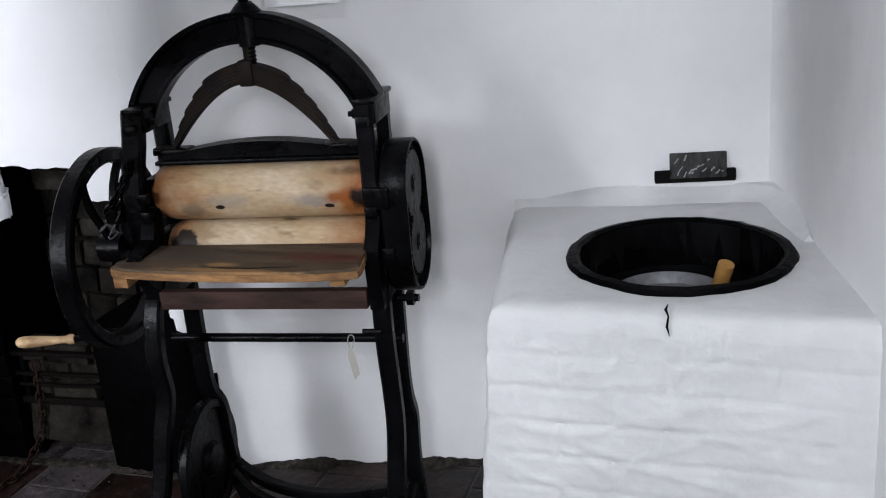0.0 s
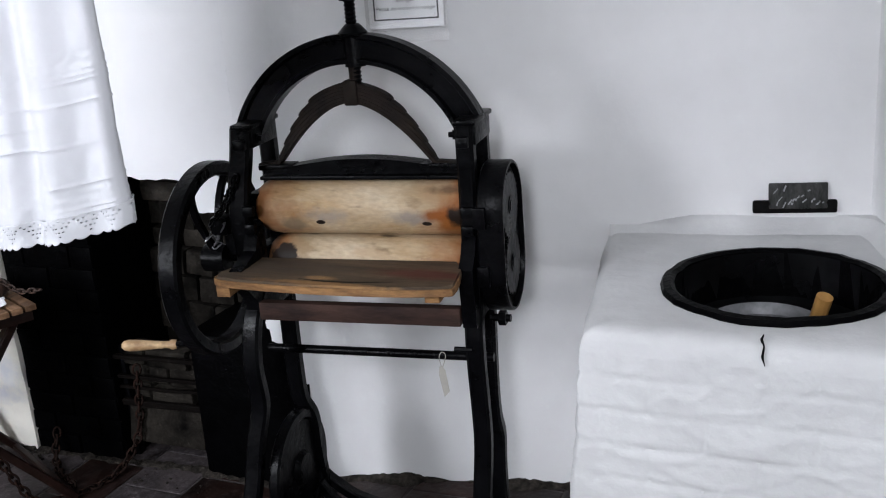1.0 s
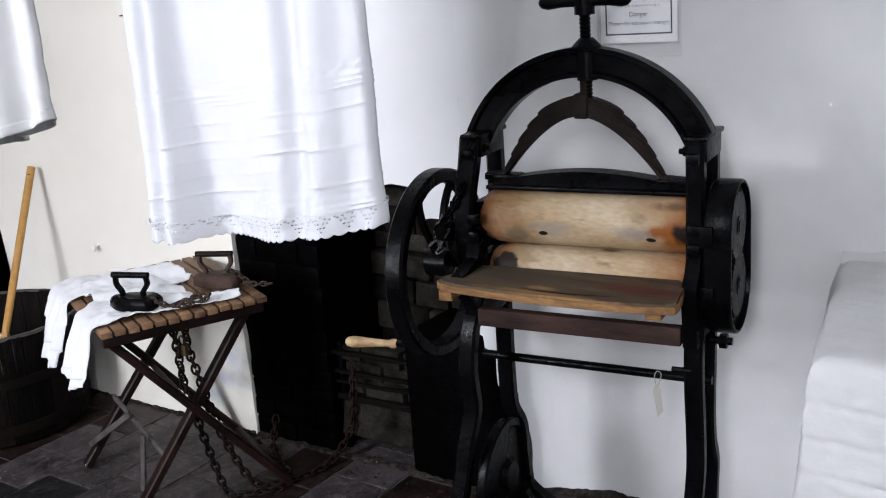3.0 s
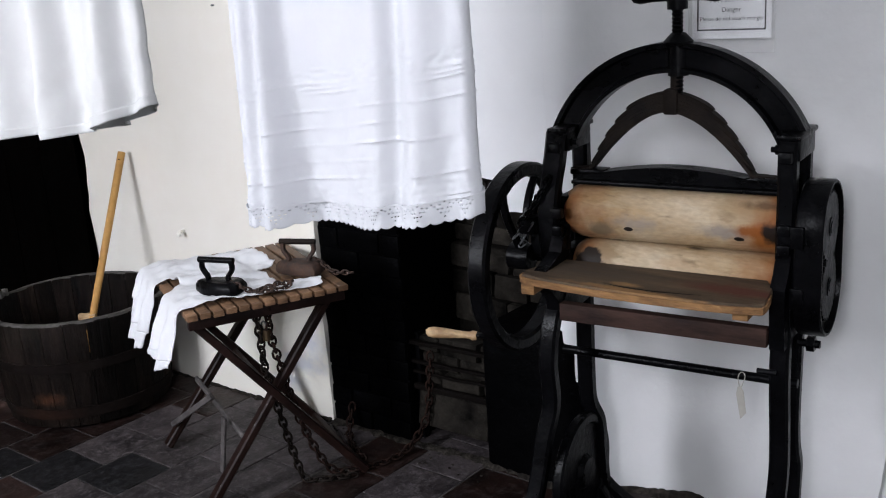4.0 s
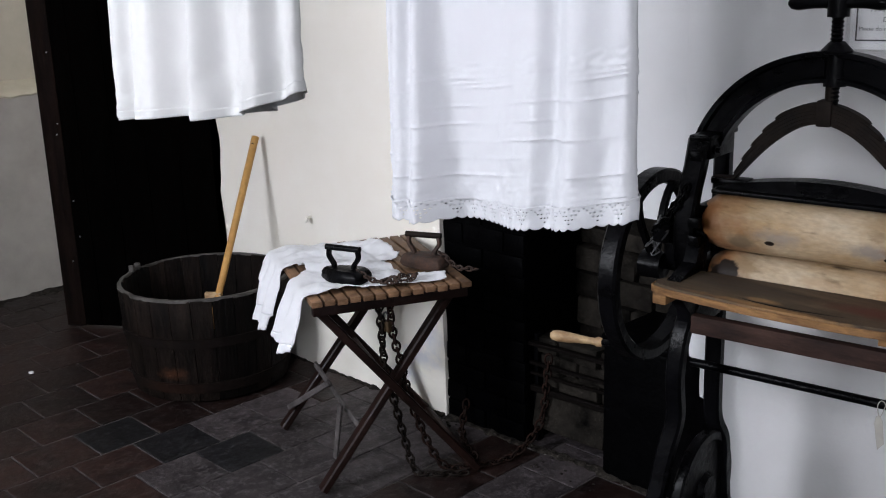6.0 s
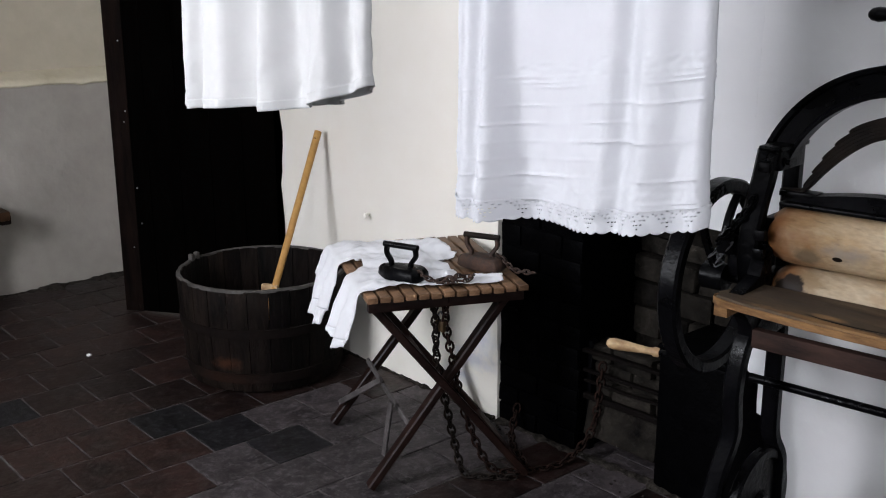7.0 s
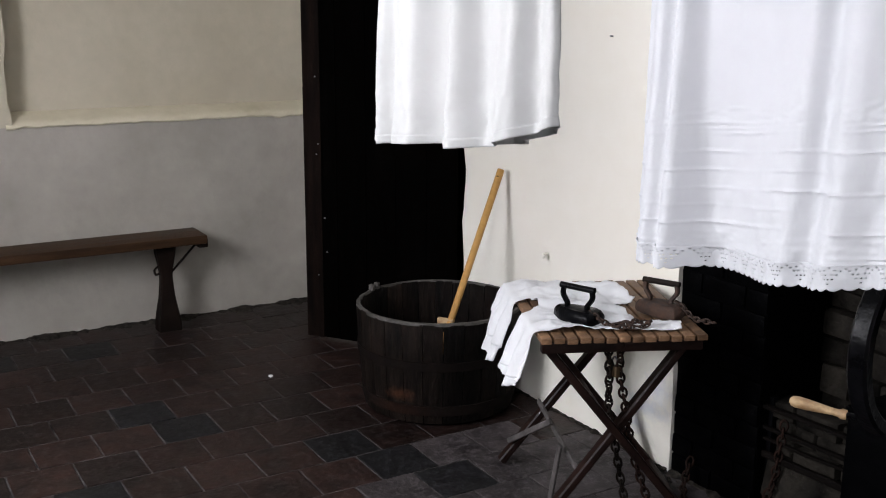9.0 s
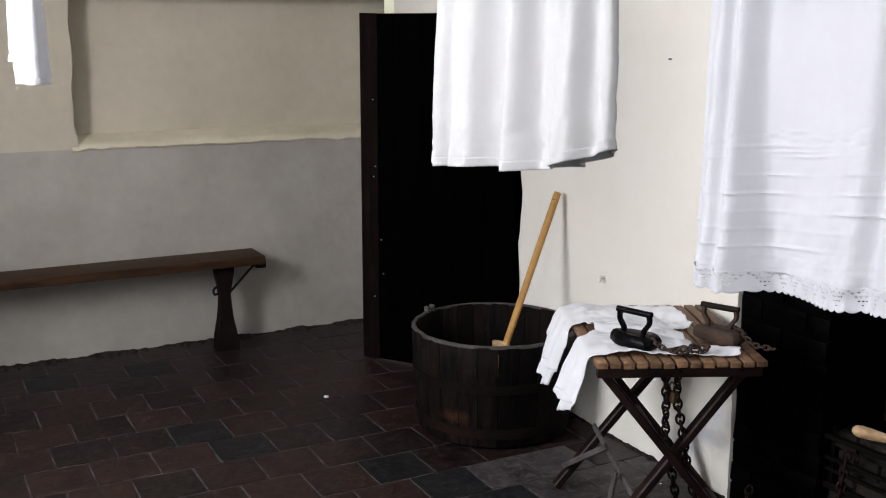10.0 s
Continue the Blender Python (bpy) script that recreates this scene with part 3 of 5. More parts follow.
for x, y, ox, oy in ((2.89, 1.318, 0.19, -0.98), (3.1, 1.355, 0.19, -0.98), (3.3, 1.395, 0.19, -0.98), (3.46, 1.42, 0.0, -1.0), (3.55, 1.40, -0.7, -0.7), (3.585, 1.33, -1.0, -0.1), (3.62, 1.20, -0.97, -0.22), (3.65, 1.06, -0.97, -0.22)):
    k = 1 + 0.4 * noise.noise((x * 6, y * 6, 2))
    d = V((ox, oy, 0)) * 0.055 * k * (0.35 if y < 1.1 or x < 2.9 else 1)
    k *= 0.2 if y < 1.1 or x < 2.9 else 1
    p = V((x, y, 0.80))
    cove.append([p - d * 0.9 + V((0, 0, -0.01)), p + d * 1.2 + V((0, 0, -0.01)), p + d * 1.2 + V((0, 0, -0.004)), p + d * 0.5 + V((0, 0, 0.008)), p + d * 0.1 + V((0, 0, 0.021)), p - d * 0.25 + V((0, 0, 0.042 * k)), p - d * 0.9 + V((0, 0, 0.045 * k))])
rings(bm, cove)
part("cove", bm, COPPERWASH, copper, "rounded limewash cove against the walls")
stick = thing("copper_stick", (3.44, 1.08, 0.53), "round yellow wooden copper stick leaning in the pan", "stick")
bm = B()
rod(bm, (3.415, 1.10, 0.545), (3.465, 1.055, 0.745), 0.0185, 0.0195, 20)
part("shaft", bm, PINE, stick)

# iron flap in the wall above the copper
flap = thing("flue_flap", (3.375, 1.42, 0.86), "worn painted iron flue flap in the wall", "flap")
WN = Matrix.Rotation(radians(10.8), 4, "Z")
bm = B()
m = Matrix.Translation((3.372, 1.402, 0.895)) @ WN @ Matrix.Rotation(radians(-10), 4, "X")
box(bm, (0, 0, 0), (0.148, 0.012, 0.068), m, 0.004)
part("plate", bm, SLATE, flap)
bm = B()
rnd = random.Random(8)
for k in range(20):
    mk = m @ Matrix.Translation((rnd.uniform(-0.065, 0.065), -0.0066, rnd.triangular(-0.026, 0.024, -0.02))) @ Matrix.Rotation(rnd.uniform(0.2, 1.2), 4, "Y")
    box(bm, (0, 0, 0), (rnd.uniform(0.002, 0.005), 0.0012, rnd.uniform(0.005, 0.018)), mk)
flecks = part("flecks", bm, ENAMEL, flap, "flecks of splashed whitewash")
flecks["kind"] = "stuff"
# Solid dark block; its black stands for the shade inside the slot.
bm = B()
m = Matrix.Translation((3.368, 1.402, 0.872)) @ WN
box(bm, (-0.004, 0, -0.006), (0.212, 0.02, 0.034), m, 0.006)
part("slot", bm, SOOTSHADE, flap, "dark slot behind the plate")

# ---- fireplace contents ----
lp = thing("range_pier", (1.10, 1.2, 0), "black-painted masonry pier beside the grate", "fireplace")
bm = B()
plaster(bm, [(0.914, 1.046), (1.284, 1.056), (1.284, 1.5)], 0, 0.98, 0.2, step=0.05, amp=0.003)
part("body", bm, BLACKLEAD, lp)
rnd = random.Random(31)
for k in range(13):
    x = 0.914 - (0.09 if k % 2 else 0)
    while x < 1.285:
        a, b = max(0.914, x + 0.003), min(1.287, x + 0.183)
        if b - a > 0.03:
            bm = B()
            box(bm, ((a + b) / 2, 1.060 + 0.026 * ((a + b) / 2 - 0.914) + rnd.uniform(-0.002, 0.002), k * 0.0755 + 0.038), (b - a, 0.044, 0.069), bev=0.005)
            for v in bm.verts:
                v.co += 0.005 * noise.noise_vector(v.co * 16)
            part("brick", bm, BLACKLEAD, lp)
        x += 0.186
rp = thing("range_hob", (1.68, 1.2, 0), "low black-painted hob with a flat top", "fireplace")
bm = B()
box(bm, (1.755, 1.22, 0.235), (0.285, 0.34, 0.47), bev=0.012)
part("body", bm, BLACKLEAD, rp)
bm = B()
box(bm, (1.755, 1.217, 0.480), (0.292, 0.35, 0.024), bev=0.008)
part("top_slab", bm, BLACKLEAD, rp, "sooty stone slab")
grate = thing("fire_grate", (1.45, 1.1, 0.1), "rusty iron fire grate with level bars", "grate")
for z, h, w in ((0.205, 0.022, 0.020), (0.262, 0.010, 0.014), (0.300, 0.012, 0.016), (0.372, 0.014, 0.022)):
    bm = B()
    sweep(bm, [(1.285 + 0.041 * k, 1.094 - 0.05 * z + 0.003 * noise.noise((k, z * 40, 1)), z + 0.001 * k + 0.003 * noise.noise((k * 0.8, z * 40, 5))) for k in range(9)], rect(w, h))
    part("bar", bm, GRATE, grate)
rnd = random.Random(17)
for row in range(4):
    x = 1.288 - (0.07 if row % 2 else 0)
    while x < 1.60:
        a, b = max(1.288, x), min(1.612, x + 0.165)
        if b - a > 0.03:
            bm = B()
            box(bm, ((a + b) / 2, 1.155 + rnd.uniform(-0.012, 0.012), 0.165 + 0.066 * row), (b - a - 0.006, 0.09, 0.058), bev=0.009)
            for v in bm.verts:
                v.co += 0.010 * noise.noise_vector(v.co * 22)
            part("firebrick", bm, STONE, grate, "crumbling sooty firebrick")
        x += 0.17
bm = B()
m = Matrix.Translation((1.45, 1.085, 0.135)) @ Matrix.Rotation(radians(-12), 4, "X")
box(bm, (0, 0, 0), (0.30, 0.012, 0.13), m, 0.004)
part("ash_plate", bm, STONE, grate, "grey ash-covered plate")
for ux in (1.29, 1.60):
    bm = B()
    box(bm, (ux, 1.11, 0.2), (0.025, 0.03, 0.40), bev=0.005)
    part("upright", bm, IRON, grate)
# stones of the fireback, each laid singly
rnd = random.Random(4)
z, row = 0.0, 0
while z < 1.0:
    h = rnd.uniform(0.07, 0.13)
    x = 1.27 - rnd.uniform(0, 0.1)
    while x < 1.88:
        w = rnd.uniform(0.10, 0.22)
        bm = B()
        box(bm, (x + w / 2, 1.42 + rnd.uniform(-0.02, 0.02), z + h / 2), (w - 0.007, 0.16, h - 0.007), bev=0.014)
        for v in bm.verts:
            v.co += 0.014 * noise.noise_vector(v.co * 14)
        st = part("stone", bm, STONE)
        st.parent = fire
        x += w
    z += h
rnd = random.Random(9)
ash = B()
for k in range(30):
    x, y = rnd.uniform(0.95, 1.75), rnd.uniform(0.93, 1.05)
    s = rnd.uniform(0.002, 0.008)
    bmesh.ops.create_icosphere(ash, subdivisions=1, radius=s, matrix=Matrix.Translation((x, y, s * 0.5)) @ Matrix.Diagonal((1, rnd.uniform(0.6, 1.2), 0.6, 1)))
tagged(part("ash_crumbs", ash, RUBBLE), "grey crumbs of mortar and ash on the hearth", "crumbs", "", "stuff")

# ---- door leaf, standing open ----
DH, DE = V((-0.515, 1.01, 0)), V((-1.165, 0.556, 0))
ddir = (DE - DH).normalized()
dn = V((-ddir.y, ddir.x, 0))
if dn.y > 0:
    dn = -dn
door = thing("door_1", DH, "near-black plank door standing open", "door", "", "structure")
width = (DE - DH).length
boards = 5
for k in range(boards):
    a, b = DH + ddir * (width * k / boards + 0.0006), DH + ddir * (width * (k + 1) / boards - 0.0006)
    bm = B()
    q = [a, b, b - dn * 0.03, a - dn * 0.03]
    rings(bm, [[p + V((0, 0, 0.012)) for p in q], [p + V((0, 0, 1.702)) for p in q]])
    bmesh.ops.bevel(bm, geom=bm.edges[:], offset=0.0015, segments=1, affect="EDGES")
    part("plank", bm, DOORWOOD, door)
bm = B()
q = [DE - ddir * 0.001, DE + ddir * 0.022, DE + ddir * 0.022 - dn * 0.055, DE - ddir * 0.001 - dn * 0.055]
rings(bm, [[p + V((0, 0, 0.008)) for p in q], [p + V((0, 0, 1.705)) for p in q]])
part("edge_strip", bm, DOOREDGE, door, "worn brown leading edge")
# Browner strip laid over the planks next to the leading edge.
bm = B()
q = [DE + dn * 0.003, DE - ddir * 0.075 + dn * 0.003, DE - ddir * 0.075 - dn * 0.002, DE - dn * 0.002]
rings(bm, [[p + V((0, 0, 0.010)) for p in q], [p + V((0, 0, 1.703)) for p in q]])
part("stile", bm, DOOREDGE, door, "brown strip on the face by the leading edge")
for z in (0.28, 0.9, 1.45):
    bm = B()
    a, b = DH + ddir * 0.04 - dn * 0.044, DE - ddir * 0.04 - dn * 0.044
    bar(bm, a + V((0, 0, z)), b + V((0, 0, z)), 0.026, 0.12)
    part("ledge", bm, DOORWOOD, door)
bm = B()
for z, o in ((0.33, 0.05), (0.62, 0.09), (0.93, 0.05), (0.98, 0.06), (0.45, 0.10), (1.30, 0.05)):
    bmesh.ops.create_icosphere(bm, subdivisions=1, radius=0.005, matrix=Matrix.Translation(DE - ddir * o + dn * 0.002 + V((0, 0, z))))
part("nails", bm, ENAMEL, door, "worn nail heads")

# ---- bench on the west wall ----
bench = thing("bench", (-1.66, -0.6, 0), "narrow dark wooden bench on a shaped post", "bench")
bm = B()
box(bm, (-1.68, -0.95, 0.468), (0.23, 2.24, 0.045), bev=0.008)
part("seat", bm, BENCHWOOD, bench)
bm = B()
box(bm, (-1.68, 0.152, 0.448), (0.20, 0.05, 0.05), bev=0.008)
part("end_batten", bm, BENCHIRON, bench)
for ly in (-0.03, -1.75):
    bm = B()
    prof = [(0.0, 0.058), (0.04, 0.058), (0.10, 0.050), (0.17, 0.038), (0.24, 0.032), (0.29, 0.030), (0.34, 0.036), (0.40, 0.046), (0.446, 0.05)]
    rings(bm, [[V((-1.65 + sx * hw * 0.75, ly + sy * hw, z)) for sx, sy in ((-1, -1), (1, -1), (1, 1), (-1, 1))] for z, hw in prof])
    bmesh.ops.bevel(bm, geom=[e for e in bm.edges if abs((e.verts[0].co - e.verts[1].co).z) > 0.01], offset=0.006, segments=1, affect="EDGES")
    part("leg", bm, BENCHIRON, bench)
    bm = B()
    rod(bm, (-1.65, ly + 0.03, 0.30), (-1.65, ly + 0.17, 0.44), 0.006)
    part("stay", bm, BENCHIRON, bench, "thin iron stay")
    bm = B()
    sweep(bm, smoothline([(-1.65, ly - 0.03, 0.34), (-1.65, ly - 0.055, 0.32), (-1.65, ly - 0.05, 0.295), (-1.65, ly - 0.03, 0.30)]), circle(0.006, 8), (1, 0, 0))
    part("curl", bm, BENCHIRON, bench)

blotch(TUBWOOD, (0.17, -0.28, 0.13), (0.05, 0.05, 0.02), (0.05, 0.020, 0.010), 0.8, 0.5, 0.7)
blotch(HOOP, (0.15, -0.28, 0.06), (0.12, 0.08, 0.03), (0.018, 0.0075, 0.0045), 0.8, 0.5, 0.7)
# ---- staved wash tub and dolly stick ----
TX, TY, TZ, TR, TB = -0.12, 0.68, 0.43, 0.345, 0.312
tub = thing("wash_tub", (TX, TY, 0), "old dark staved wooden wash tub with hoops", "tub")
NS = 26
rnd = random.Random(3)
ears = {13: 0.02}
for k in range(NS):
    a0, a1 = 2 * math.pi * k / NS + 0.004, 2 * math.pi * (k + 1) / NS - 0.004
    extra = rnd.uniform(-0.003, 0.003)
    top = TZ + extra
    am = (a0 + a1) / 2
    bm = B()
    loops = []
    for z in (0.012, 0.15, 0.3, top - 0.006, top):
        r = TB + (TR - TB) * z / TZ + 0.006 * math.sin(math.pi * z / TZ)
        thin = 0.004 if z == top else 0
        out = []
        for rr, aa in ((r - thin, a0), (r - thin, am), (r - thin, a1), (r - 0.022 + thin, a1), (r - 0.022 + thin, am), (r - 0.022 + thin, a0)):
            out.append(V((TX + rr * math.cos(aa), TY + rr * math.sin(aa), z)))
        loops.append(out)
    rings(bm, loops)
    part("stave", bm, TUBWOOD, tub)
bm = B()
for gap in (0.0,):
    lathe(bm, [(TR - 0.020, TZ - 0.004), (TR - 0.018, TZ + 0.004), (TR - 0.004, TZ + 0.004), (TR - 0.001, TZ - 0.006)], Matrix.Translation((TX, TY, 0)), 80, 0.006)
part("rim", bm, TUBRIM, tub, "worn grey rim")
for z, w in ((0.045, 0.045), (0.235, 0.04)):
    r = TB + (TR - TB) * z / TZ + 0.006 * math.sin(math.pi * z / TZ)
    r2 = TB + (TR - TB) * (z + w) / TZ + 0.006 * math.sin(math.pi * (z + w) / TZ)
    bm = B()
    lathe(bm, [(r - 0.002, z), (r + 0.004, z + 0.002), (r2 + 0.004, z + w - 0.002), (r2 - 0.002, z + w)], Matrix.Translation((TX, TY, 0)), 64)
    part("hoop", bm, HOOP, tub, "rusty flat hoop")
bm = B()
lathe(bm, [(0.001, 0.05), (TB - 0.012, 0.05), (TB - 0.012, 0.03), (0.001, 0.03)], Matrix.Translation((TX, TY, 0)), 48)
part("bottom", bm, TUBWOOD, tub)
bm = B()
ang = math.radians(207)
for da in (-0.06, 0.055):
    c = V((TX + (TR - 0.011) * math.cos(ang + da), TY + (TR - 0.011) * math.sin(ang + da), TZ + 0.012))
    box(bm, (0, 0, 0), (0.022, 0.016, 0.03), Matrix.Translation(c) @ Matrix.Rotation(ang + da, 4, "Z"), 0.004)
part("ear", bm, TUBRIM, tub, "notched stave ends for a handle")

dolly = thing("dolly_stick", (-0.05, 0.78, 0.1), "yellow wooden dolly stick leaning in the tub", "stick")
bm = B()
rod(bm, (0.053, 0.51, 0.08), (-0.130, 0.985, 0.958), 0.0135, 0.0155, 16)
part("shaft", bm, PINE, dolly)
bm = B()
d = (V((-0.130, 0.985, 0.958)) - V((0.053, 0.51, 0.08))).normalized()
side = d.cross(V((0.5, 0.85, 0))).normalized()
c = V((-0.130, 0.985, 0.958)) - d * 0.03
# Flat dark disc in place of the shade in the hole.
rod(bm, c + V((0.02, -0.03, 0)).normalized() * 0.0145, c + V((0.02, -0.03, 0)).normalized() * 0.0165, 0.0055)
part("hole", bm, SOOTSHADE, dolly, "dark hole near the end")
bm = B()
c = V((0.053, 0.51, 0.08)) + d * 0.335
bar(bm, c + V((-0.045, -0.03, 0.0)), c + V((0.012, 0.008, 0.0)), 0.022, 0.028)
part("cross_peg", bm, ASH, dolly, "pale wooden cross peg")

# hook in the wall
hook = thing("wall_hook", (0.161, 1.02, 0.65), "small pale hook screwed into the plaster", "hook")
bm = B()
sweep(bm, smoothline([(0.155, 1.035, 0.652), (0.158, 1.005, 0.65), (0.165, 0.995, 0.64), (0.172, 1.0, 0.652)]), circle(0.006, 8), (1, 0, 0.2))
part("hook", bm, CREAM, hook)

# nail
nail = thing("wall_nail", (0.503, 1.02, 1.525), "small dull nail in the plaster", "nail")
bm = B()
rod(bm, (0.503, 1.04, 1.525), (0.503, 1.018, 1.525), 0.003, n=8)
part("nail", bm, ENAMEL, nail)

# ---- slatted folding table ----
TN = V((1.117, 0.291, 0.0))
TA = radians(65)
EQ = V((math.cos(TA), math.sin(TA), 0))
EP = V((-math.sin(TA), math.cos(TA), 0))
TL, TW, TTOP = 0.65, 0.512, 0.675


def tp(p, q, z):
    return TN + EP * p + EQ * q + V((0, 0, z))


table = thing("folding_table", tp(0.35, 0.25, 0), "brown slatted wooden folding table with crossed legs", "table")
MT = Matrix(((EQ.x, EP.x, 0, TN.x), (EQ.y, EP.y, 0, TN.y), (0, 0, 1, 0), (0, 0, 0, 1)))
NSL = 13
pitch = TW / NSL
for k in range(NSL):
    bm = B()
    box(bm, (pitch * (k + 0.5), TL / 2, TTOP - 0.009 + 0.0015 * math.sin(k * 2.3)), (pitch - 0.007, TL, 0.018), MT, 0.003)
    part("slat", bm, SLAT, table)
for p in (0.035, TL - 0.035):
    bm = B()
    box(bm, (TW / 2, p, TTOP - 0.036), (TW - 0.02, 0.03, 0.034), MT, 0.004)
    part("batten", bm, LEG, table)


def leg_at(p, q0, q1, z1=TTOP - 0.05):
    bm = B()
    bar(bm, tp(p, q0, z1), tp(p, q1, 0.012), 0.026, 0.042, tuple(EP))
    part("leg", bm, LEG, table)


leg_at(0.06, 0.035, 0.53)
leg_at(0.10, 0.475, 0.02)
leg_at(0.62, 0.475, -0.005)
leg_at(0.58, 0.035, 0.53)
bm = B()
bar(bm, tp(0.06, 0.53, 0.012), tp(0.58, 0.53, 0.012), 0.022, 0.022)
part("foot_rail", bm, LEG, table)
bm = B()
bar(bm, tp(0.08, 0.262, 0.335), tp(0.60, 0.262, 0.335), 0.016, 0.016)
part("pivot_rail", bm, LEG, table)
for a, b in (((0.70, 0.60, 0.283), (1.063, 0.50, 0.18)), ((0.58, 0.56, 0.096), (0.84, 0.55, 0.267)), ((0.959, 0.50, 0.237), (0.915, 0.50, 0.03))):
    bm = B()
    bar(bm, a, b, 0.010, 0.020)
    part("strut", bm, GREYWOOD, table, "grey weathered strut")

# ---- white cloths ----
def cut_cloth(name, bm, material, label, category, loc):
    t = thing(name, loc, label, category)
    ob = part("cloth", bm, material, t)
    md = ob.modifiers.new("thick", "SOLIDIFY")
    md.thickness, md.offset = 0.0022, 1
    return t, ob


def inside(poly, x, y):
    c = False
    for (ax, ay), (bx, by) in zip(poly, poly[1:] + poly[:1]):
        if (ay > y) != (by > y) and x < (bx - ax) * (y - ay) / (by - ay) + ax:
            c = not c
    return c


# crumpled shirt over the table: p along, q across, q below zero hangs down
SHIRT = [(0.05, 0.0), (0.055, 0.13), (0.035, 0.26), (0.03, 0.44), (0.09, 0.455), (0.13, 0.33), (0.29, 0.31), (0.35, 0.39), (0.45, 0.37), (0.61, 0.27), (0.63, 0.10), (0.625, 0.0), (0.61, -0.185), (0.50, -0.22), (0.39, -0.21), (0.38, 0.03), (0.31, 0.05), (0.26, 0.01), (0.255, -0.11), (0.24, -0.17), (0.16, -0.205), (0.075, -0.18), (0.055, -0.15)]
bm = B()
S = 0.006
NP, NQ = int(0.72 / S), int(0.80 / S)
grid = {}
for i in range(NP):
    for j in range(NQ):
        p, q = i * S, -0.32 + j * S
        wob = 0.007 * noise.noise((p * 16, q * 16, 4))
        if not inside(SHIRT, p + wob, q + wob):
            continue
        ridge = 0.024 * abs(noise.noise((p * 9 + q * 3, q * 5, 1.5))) + 0.010 * noise.noise((p * 22, q * 16, 6)) + 0.006 * noise.noise((p * 50, q * 44, 2)) + 0.014 * max(0, math.sin(p * 26 + q * 9 + 3 * noise.noise((p * 5, q * 5, 0))))
        if q > 0.0:
            lift = min(1, q / 0.05)
            pos = tp(p, q, TTOP + 0.006 + max(0, ridge) * lift)
        else:
            fold = 0.018 * math.sin(p * 62 + 2 * noise.noise((p * 6, q * 3, 3))) * min(1, -q / 0.08)
            flare = 0.22 * -q + 0.006
            hem = 0.006 * math.sin(p * 190 + 2 * noise.noise((p * 20, 1, 1))) * max(0, min(1, (-q - 0.13) / 0.05))
            bend = min(1, -q / 0.015)
            pos = tp(p, -0.006 * bend - flare * 1.4 - max(-0.012, fold) - hem, TTOP + 0.006 * (1 - bend) + q)
        grid[i, j] = bm.verts.new(pos)
for (i, j), v in list(grid.items()):
    q = [grid.get((i + a, j + b)) for a, b in ((0, 0), (1, 0), (1, 1), (0, 1))]
    if all(q):
        bm.faces.new(q)
bmesh.ops.delete(bm, geom=[v for v in bm.verts if not v.link_faces], context="VERTS")
for k in range(2):
    bmesh.ops.smooth_vert(bm, verts=bm.verts, factor=0.5, use_axis_x=True, use_axis_y=True, use_axis_z=True)
frill = bm.copy()
edge = TTOP - 0.150
cuff = bm.copy()


def piece_of(f):
    c = f.calc_center_median()
    return 0 if c.z > edge else (1 if (c - TN).dot(EP) > 0.32 else 2)


for which, mesh in enumerate((bm, frill, cuff)):
    bmesh.ops.delete(mesh, geom=[f for f in mesh.faces if piece_of(f) != which], context="FACES")
shirt, body = cut_cloth("white_shirt", bm, COTTON, "crumpled white cotton garment draped over the table", "clothing", tp(0.35, 0.2, TTOP))


for mesh in (frill, cuff):
    ob = part("frill", mesh, COTTON, shirt, "gathered frill at the hem")
    md = ob.modifiers.new("thick", "SOLIDIFY")
    md.thickness, md.offset = 0.003, 1


